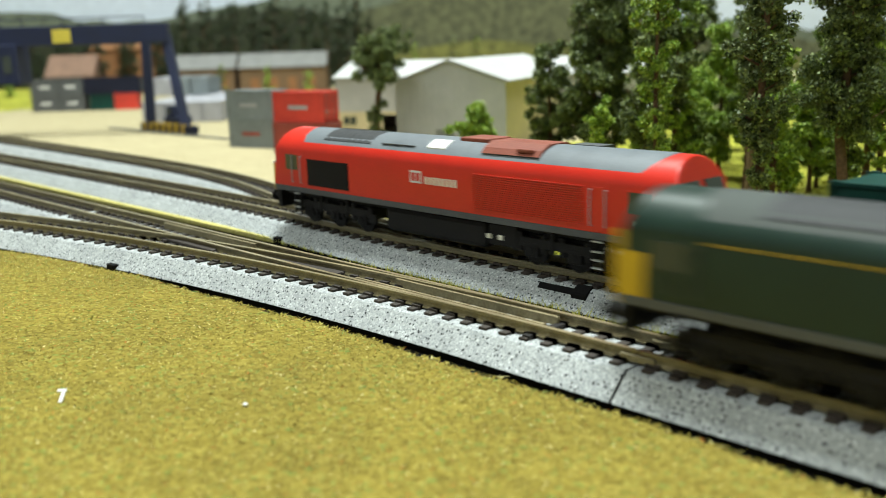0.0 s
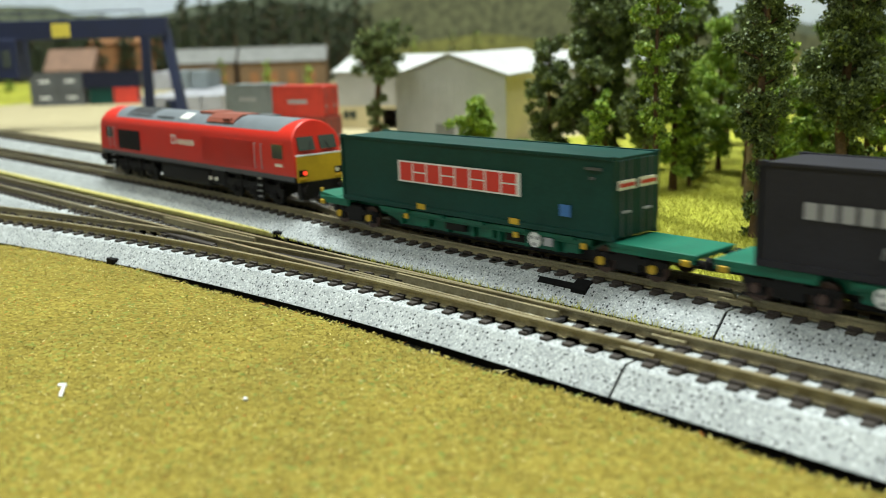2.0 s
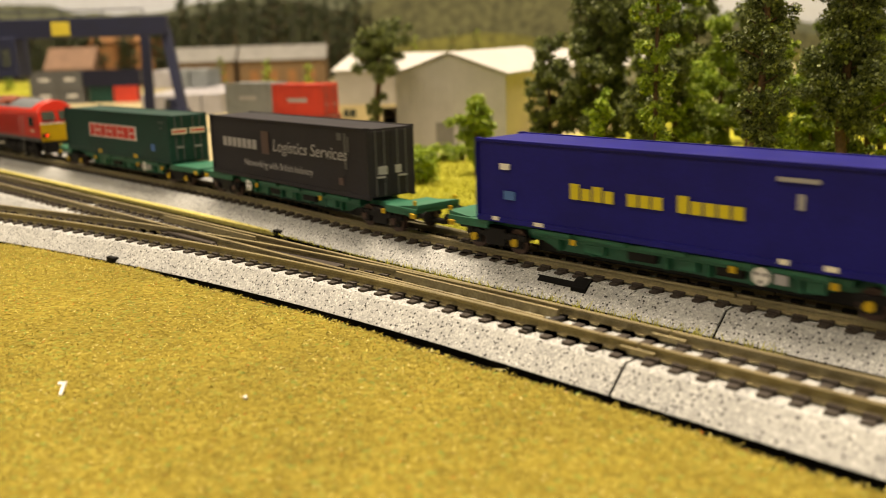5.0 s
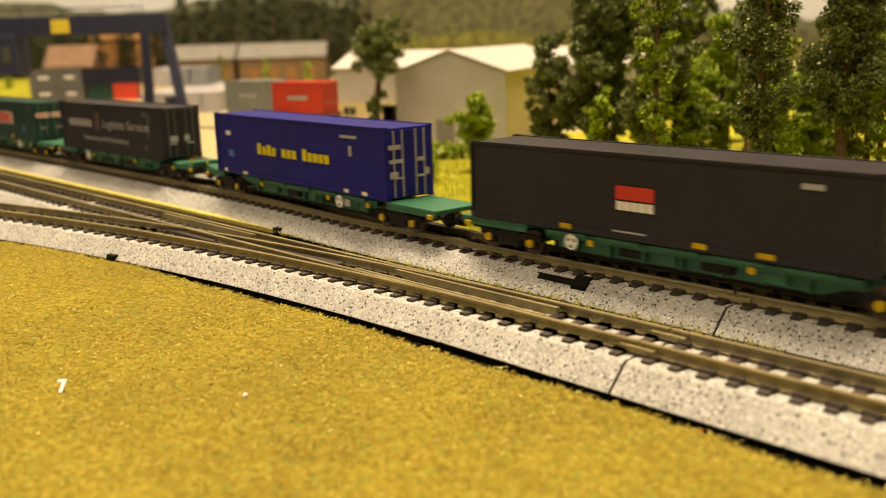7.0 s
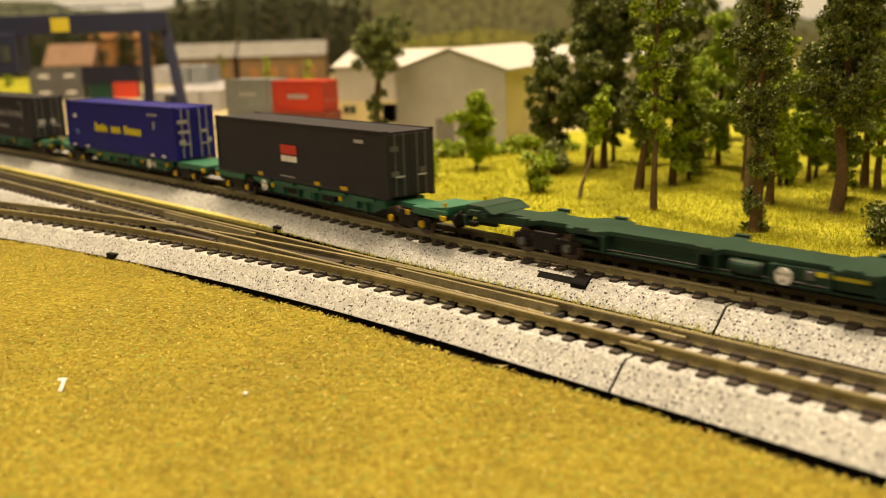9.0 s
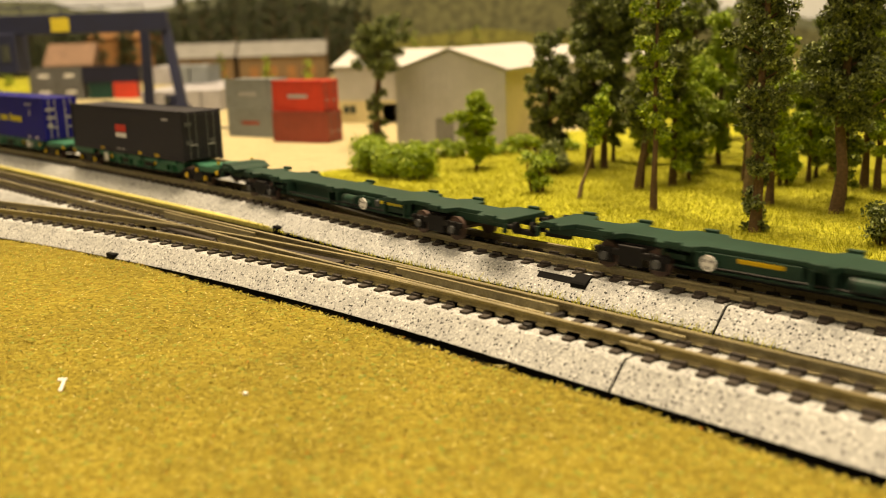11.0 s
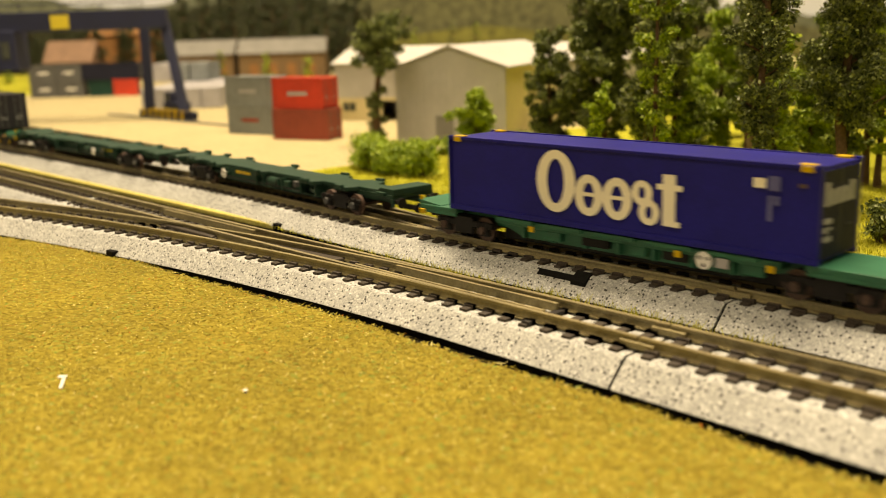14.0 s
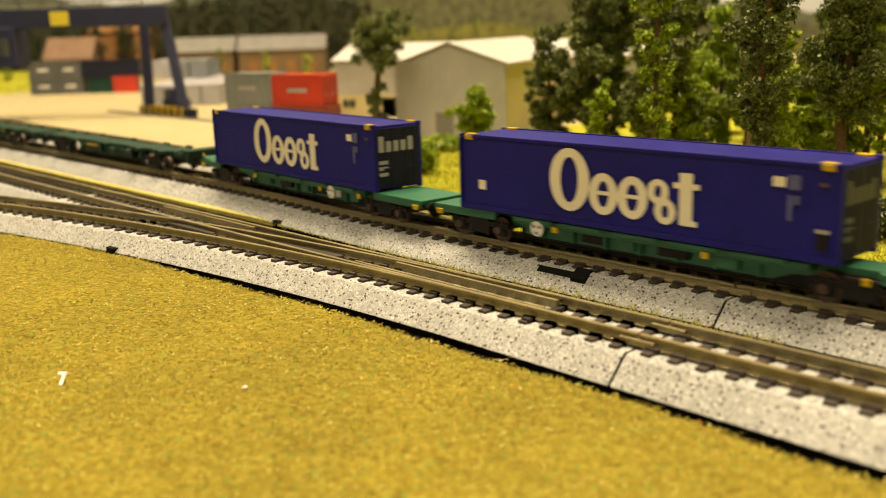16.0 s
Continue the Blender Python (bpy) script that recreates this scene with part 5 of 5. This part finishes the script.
# warehouse: local x along its front, y into its depth
def warehouse():
    w = thing("warehouse", -218, 191, -0.6, 27, "grey and cream clad warehouse with white pitched roofs", "building")
    part("wall", boxes([(-60, 0, 0, 1, 0, 38)]), M_WALLGREY, w, "pale grey front wall")
    bm = prism([(-60, 38), (0, 38), (-30, 48.5)], 0, 1)
    for v in bm.verts:
        v.co = (v.co.y, v.co.x, v.co.z)
    part("gable", bm, M_WALLGREY, w)
    part("wall", boxes([(-1, 0, 1.003, 117, 0, 38)]), M_WALLCREAM, w, "cream side wall")
    part("wall", boxes([(-60, -59, 1.003, 117, 0, 38)]), M_WALLCREAM, w, "cream side wall")
    part("wall", boxes([(-152, 62, 117.003, 118, 15, 37)]), M_WALLGREY, w, "grey upper wall")
    part("wall", boxes([(-152, -119, 116.9, 118, 0, 15), (-108, 62, 116.9, 118, 0, 15), (-119, -108, 116.9, 118, 13, 15)]), M_WALLCREAM, w, "cream lower wall")
    part("wall", boxes([(-152, -151, 118.003, 176, 0, 37)]), M_WALLGREY, w)
    part("wall", boxes([(61, 62, 118.003, 176, 0, 37)]), M_WALLGREY, w)
    part("wall", boxes([(-152, 62, 176.003, 177, 0, 37)]), M_WALLGREY, w)
    for x0, x1 in ((-152, -151), (61, 62)):
        part("gable", prism([(117, 37), (177, 37), (147, 46.5)], x0, x1), M_WALLGREY, w)
    for s in (-1, 1):
        bm = bmesh.new()
        box(bm, min(-30, -30 + s * 32), max(-30, -30 + s * 32), -1.2, 148, 0, 0.9)
        for v in bm.verts:
            v.co.z += 48.9 - abs(v.co.x + 30) * 10.5 / 30
        part("roof", bm, M_ROOFWHITE, w, "white pitched roof slope")
        bm = bmesh.new()
        box(bm, -154, 64, min(147, 147 + s * 32), max(147, 147 + s * 32), 0, 0.9)
        for v in bm.verts:
            v.co.z += 46.8 - abs(v.co.y - 147) * 9.5 / 30
        part("roof", bm, M_ROOFWHITE, w, "white pitched roof slope")
    part("door", boxes([(-38, -28, -0.3, 0.2, 0, 14)], 0.1), M_SHEDROOF, w, "grey roller door")
    part("door_frame", boxes([(-38.8, -38, -0.4, 0.1, 0, 14.6), (-28, -27.2, -0.4, 0.1, 0, 14.6), (-38.8, -27.2, -0.4, 0.1, 14, 14.6)]), M_WALLGREY, w)
    part("window", boxes([(-147, -138, 116.5, 116.95, 6.4, 11.8)], 0.1), M_GLASS, w)
    part("window_frame", boxes([(-147.6, -137.4, 116.4, 116.9, 5.8, 6.4), (-147.6, -137.4, 116.4, 116.9, 11.8, 12.4), (-142.8, -142.2, 116.4, 116.9, 6.4, 11.8)]), M_WALLCREAM, w)
    for x in np.arange(-56, -2, 4.0):
        part("cladding_rib", boxes([(x, x + 0.35, -0.18, 0.05, 0, 37.6)]), M_WALLGREY, w)
    for x in np.arange(-150, -62, 4.0):
        part("cladding_rib", boxes([(x, x + 0.35, 116.8, 117.1, 15.2, 36.6)]), M_WALLGREY, w)
    for y in np.arange(4, 116, 4.0):
        part("cladding_rib", boxes([(-0.1, 0.18, y, y + 0.35, 0, 37.6)]), M_WALLCREAM, w)


warehouse()


# freight yard
def yard_box(x, y, z, turn, length, mat, label, marks=None):
    c = container(length, mat, label, 17.0, "stacked yard containers")
    c.matrix_basis = pose(x * MM, y * MM, z * MM, 0, 0, turn)
    for k in range(int(length / 3)):
        a = -length / 2 + 1.8 + k * 3.0
        part("corrugation", boxes([(a, a + 1.3, -7.82, -7.5, 1.5, 16.0)]), mat, c)
    if marks:
        decal(c, [(-length * 0.2, length * 0.2, 7.2, 9.4)], marks, "lettering")
    return c


yard_box(-383, 150, -0.5, 16, 34, M_BOXGREY, "grey container at the foot of a stack", M_BOXRUST)
yard_box(-384, 150, 16.5, 16, 34, M_BOXGREY, "grey container on top of a grey one", M_GREYPRINT)
yard_box(-330, 148, -0.5, 22, 35, M_BOXRUST, "rust-red container at the foot of a stack")
yard_box(-332, 149, 16.5, 19, 33, M_BOXRED, "bright red container stacked on a rust-red one", M_GREYPRINT)
for i in range(4):
    for row in range(2):
        x, y = afar(850 + 100 * row, -238 + 16.6 * i + 4 * row)
        yard_box(x, y, -0.5, 137 + 2 * row, 92, M_BOXWHITE, "pale grey container standing in a close row")
for i in range(3):
    x, y = afar(955, -262 + 17.5 * i)
    yard_box(x, y, 16.6, 138, 60, M_BOXGREY if i else M_BOXWHITE, "pale container on a second tier")
for side, tier, length, m in ((-414, 0, 28, M_BOXDARK), (-414, 1, 28, M_BOXDARK), (-386, 0, 26, M_BOXDARK), (-387, 1, 26, M_BOXDARK), (-355, 0, 25, M_BOXGREEN), (-329, 0, 24, M_BOXRED), (-343, 1, 58, M_BOXNAVY)):
    x, y = afar(1030, side)
    tone = {M_BOXDARK: "dark grey", M_BOXGREEN: "dark green", M_BOXNAVY: "navy", M_BOXRED: "red"}[m]
    yard_box(x, y, -0.5 + 17 * tier, LOOKRIGHT + 4, length, m, tone + " container in the far stack", M_WHITE if m is M_BOXDARK else None)


def gantry():
    g = thing("gantry_crane", -535, 169, -0.5, 0, "dark blue container gantry crane with yellow sign", "crane")
    d = np.array([-0.680, -0.733])
    for far, sgn in ((0, 1), (330, -1)):
        bx, by = d * far
        bm = bmesh.new()
        for s in (-1, 1):
            ox, oy = (-25 * s, -1 * s)
            rod(bm, (bx + ox * (1.0 if s > 0 else 1.0), by + oy, 3), (bx + ox * (0.9 if s > 0 else 0.25), by + oy * 0.6, 70), 5.0 if s > 0 else 4.2, 4.4, seg=4)
        part("leg", bm, M_GANTRY, g)
        bm = boxes([(-36, 36, -3.4, 3.4, 0, 6)], 0.6)
        bmesh.ops.transform(bm, matrix=Matrix.Translation((bx, by, 0.2)) @ Matrix.Rotation(radians(2), 4, "Z"), verts=bm.verts)
        part("bogie_beam", bm, M_BOXNAVY, g)
        for k in range(7):
            bm = boxes([(-31 + k * 9, -27 + k * 9, -3.7, 3.7, 0.6, 6.5)], 0.2)
            bmesh.ops.transform(bm, matrix=Matrix.Translation((bx, by, 0.2)) @ Matrix.Rotation(radians(2), 4, "Z"), verts=bm.verts)
            part("hazard_stripe", bm, M_YELLOW, g, "yellow hazard block")
    for off in (-24, 8):
        bm = boxes([(-2, 350, -4.5, 4.5, 64.5, 78)], 0.5)
        bmesh.ops.transform(bm, matrix=Matrix.Translation((off, 0, 0)) @ Matrix.Rotation(math.atan2(-0.733, -0.680), 4, "Z"), verts=bm.verts)
        part("main_beam", bm, M_GANTRY, g)
    bm = bmesh.new()
    for k in range(12):
        p = d * (k * 30)
        rod(bm, (p[0] - 24, p[1], 84), (p[0] - 24 + d[0] * 30, p[1] + d[1] * 30, 84), 0.5, seg=5)
        rod(bm, (p[0] - 24, p[1], 79), (p[0] - 24, p[1], 84), 0.4, seg=5)
    part("walkway_rail", bm, M_GANTRY, g)
    bm = boxes([(66, 79, 4.6, 5.2, 66, 75.5)], 0.1)
    bmesh.ops.transform(bm, matrix=Matrix.Translation((8, 0, 0)) @ Matrix.Rotation(math.atan2(-0.733, -0.680), 4, "Z"), verts=bm.verts)
    part("sign", bm, M_SIGN, g, "yellow warning sign plate")
    bm = boxes([(100, 135, -12, 12, 38, 66)], 1.0)
    bmesh.ops.transform(bm, matrix=Matrix.Translation((0, 0, 0)) @ Matrix.Rotation(math.atan2(-0.733, -0.680), 4, "Z"), verts=bm.verts)
    part("trolley_cab", bm, M_GANTRY, g)
    bm = boxes([(104, 110, 11.8, 12.4, 46, 58), (114, 120, 11.8, 12.4, 46, 58), (124, 130, 11.8, 12.4, 46, 58)], 0.1)
    bmesh.ops.transform(bm, matrix=Matrix.Rotation(math.atan2(-0.733, -0.680), 4, "Z"), verts=bm.verts)
    part("cab_window", bm, M_GLASS, g)


gantry()
tagged(part("crane_rail", boxes([(-620, -430, 161, 164, -0.6, 0.5), ], 0.1), M_SOLE), "dark crane rail set in the yard surface", "rail", kind="structure")


def tractor():
    x, y = -570, 196
    t = thing("yard_tractor", x, y, -0.5, 8, "small dark blue yard tractor beside the crane", "vehicle")
    part("body", boxes([(-11, 9, -6, 6, 3.5, 9), (-9, -1, -5.6, 5.6, 9, 17)], 0.8), M_GANTRY, t)
    part("cab_window", boxes([(-8, -2, -5.8, -5.5, 11, 15.4)], 0.1), M_GLASS, t)
    for ox in (-7, 5):
        for s in (-1, 1):
            part("wheel", rod(bmesh.new(), (ox, s * 4.6, 3.0), (ox, s * 6.4, 3.0), 3.0, seg=16), M_BLACK, t)


tractor()


def shed(side0, side1, depth, eave, ridge, wall, roof, label):
    x, y = afar(depth, side0)
    s = thing("shed", x, y, -0.6, LOOKRIGHT + 3, label, "building", "far yard buildings")
    w = side1 - side0
    part("wall", boxes([(0, w, 0, 1, 0, eave)]), wall, s)
    part("wall", boxes([(0, 1, 1.003, 60, 0, eave), (w - 1, w, 1.003, 60, 0, eave), (0, w, 60.003, 61, 0, eave)]), wall, s)
    for x0, x1 in ((0, 1), (w - 1, w)):
        part("gable", prism([(0, eave), (61, eave), (30.5, ridge)], x0, x1), wall, s)
    for k in (-1, 1):
        bm = bmesh.new()
        box(bm, -2, w + 2, min(30.5, 30.5 + k * 33), max(30.5, 30.5 + k * 33), 0, 1)
        for v in bm.verts:
            v.co.z += ridge + 0.3 - abs(v.co.y - 30.5) * (ridge - eave) / 30.5
        part("roof", bm, roof, s)
    for k in range(4):
        a = w * (0.12 + 0.22 * k)
        part("door", boxes([(a, a + w * 0.1, -0.3, 0.2, 0, eave * 0.6)]), M_BRICK, s)


shed(-350, -272, 1300, 35, 52, M_SHEDBROWN, M_SHEDROOF, "long brown shed with grey pitched roof")
shed(-264, -150, 1300, 35, 52, M_SHEDBROWN, M_SHEDROOF, "wide brown shed with grey pitched roof")
shed(-530, -468, 1320, 31, 57, M_SHEDPINK, M_SHEDPINK, "low shed with faded pink roof")
shed(-506, -412, 1420, 64, 74, M_BRICK, M_BRICK, "orange brick building behind the crane")
for i in range(44):
    rng = np.random.default_rng(70 + i)
    side = -640 + i * 13 + rng.uniform(-6, 6)
    depth = 1395 + rng.uniform(-30, 60)
    x, y = afar(depth, side)
    tall = rng.uniform(112, 140) if -370 < side < -110 else rng.uniform(72, 104)
    tree(x, y, tall, 8, 16, M_LEAFFAR, "dark conifer-like tree behind the yard sheds", 1.6, clumps=34, per=46, seed=100 + i, size=1.8, group="far row of trees")
for i, (side, depth, tall, leaf) in enumerate(((-262, 1180, 42, MID), (-196, 1120, 38, LIGHT), (-160, 1200, 30, LIGHT), (-30, 1250, 62, LIGHT), (20, 1230, 66, DARK), (50, 1240, 70, MID), (-62, 1260, 58, MID), (-520, 1180, 36, LIGHT), (-560, 1150, 30, LIGHT))):
    x, y = afar(depth, side)
    tree(x, y, tall, 5, 9, leaf, "leafy tree between the far buildings", 1.1, clumps=22, per=50, seed=150 + i, size=1.5, group="trees near the sheds")


def grass_bank():
    """A grass slope that rises beyond the yard's end."""
    bm = bmesh.new()
    grid = [[bm.verts.new((u, v, -1.0 + 16 * min(1.0, v / 190) + 2.5 * noise.noise((u / 40, v / 40, 6.0)))) for v in np.linspace(0, 240, 26)] for u in np.linspace(-420, 8, 46)]
    for a, b in zip(grid, grid[1:]):
        for j in range(len(a) - 1):
            bm.faces.new((a[j], b[j], b[j + 1], a[j + 1]))
    x, y = afar(1060, -462)
    tagged(part("far_grass", bm, M_GRASS, smooth=True), "bright green grass bank beyond the yard", "ground", kind="structure").matrix_basis = pose(x * MM, y * MM, 0, 0, 0, LOOKRIGHT)


grass_bank()


# painted board behind the layout
def bell_of_woods(u):
    """Where the painted wood stands tallest."""
    return math.exp(-((u + 260) / 130) ** 2)


def backdrop():
    x, y = afar(1560, 0)
    for name, base, amp, lift, mat, seed in (("backdrop_sky", 420, 0, 0, M_SKY, 1), ("backdrop_far_hills", 112, 20, 6, M_HILLFAR, 2), ("backdrop_hills", 80, 22, 12, M_HILL, 3), ("backdrop_fields", 40, 7, 18, M_FIELD, 4), ("backdrop_woods", 92, 26, 24, M_WOODS, 5)):
        bm = bmesh.new()
        xs = np.linspace(-1150, 1150, 140)
        lo = [bm.verts.new((u, -lift, -2)) for u in xs]
        hi = []
        for u in xs:
            bell = math.exp(-((u - 90) / 260) ** 2)
            z = base + amp * (noise.noise((u / 190, seed * 3.1, 0)) + 0.4 * noise.noise((u / 45, seed, 2))) + (70 * bell if 1 < seed < 4 else 0) - (0.42 * base * min(1.0, max(0.0, (u - 210) / 150)) if seed > 1 else 0)
            if seed == 4:
                z += 18 * math.exp(-((u - 70) / 150) ** 2)
            if seed == 5:
                z = (z + 26 * bell_of_woods(u)) * min(1.0, max(0.02, (-85 - u) / 40)) + 9 * noise.noise((u / 9, 4.4, 1))
            hi.append(bm.verts.new((u, -lift, z)))
        for i in range(len(xs) - 1):
            bm.faces.new((lo[i], lo[i + 1], hi[i + 1], hi[i]))
        ob = tagged(part(name, bm, mat), "painted scenic backdrop of hazy hills and pale sky", "backdrop", kind="structure")
        sd = ob.modifiers.new("board", "SOLIDIFY")
        sd.thickness = 2 * MM
        ob.matrix_basis = pose(x * MM, y * MM, 0, 0, 0, LOOKRIGHT)


backdrop()


# ---- motion of the train and of the passing locomotive ----
def motions():
    for ob, start, z in MOVING:
        walk(ob, ride(start, z))
    rows = [(0.0, 98.5), (0.1, 119.0), (0.2, 138.5), (0.5, 196.0), (1.0, 290.0), (2.0, 460.0), (3.0, 610.0), (4.0, 730.0), (5.0, 810.0), (6.5, 860.0), (8.0, 870.0), (16.0, 870.0)]
    walk(green_loco, [(t, pose(x * MM, -37.0 * MM, 0)) for t, x in rows])


motions()
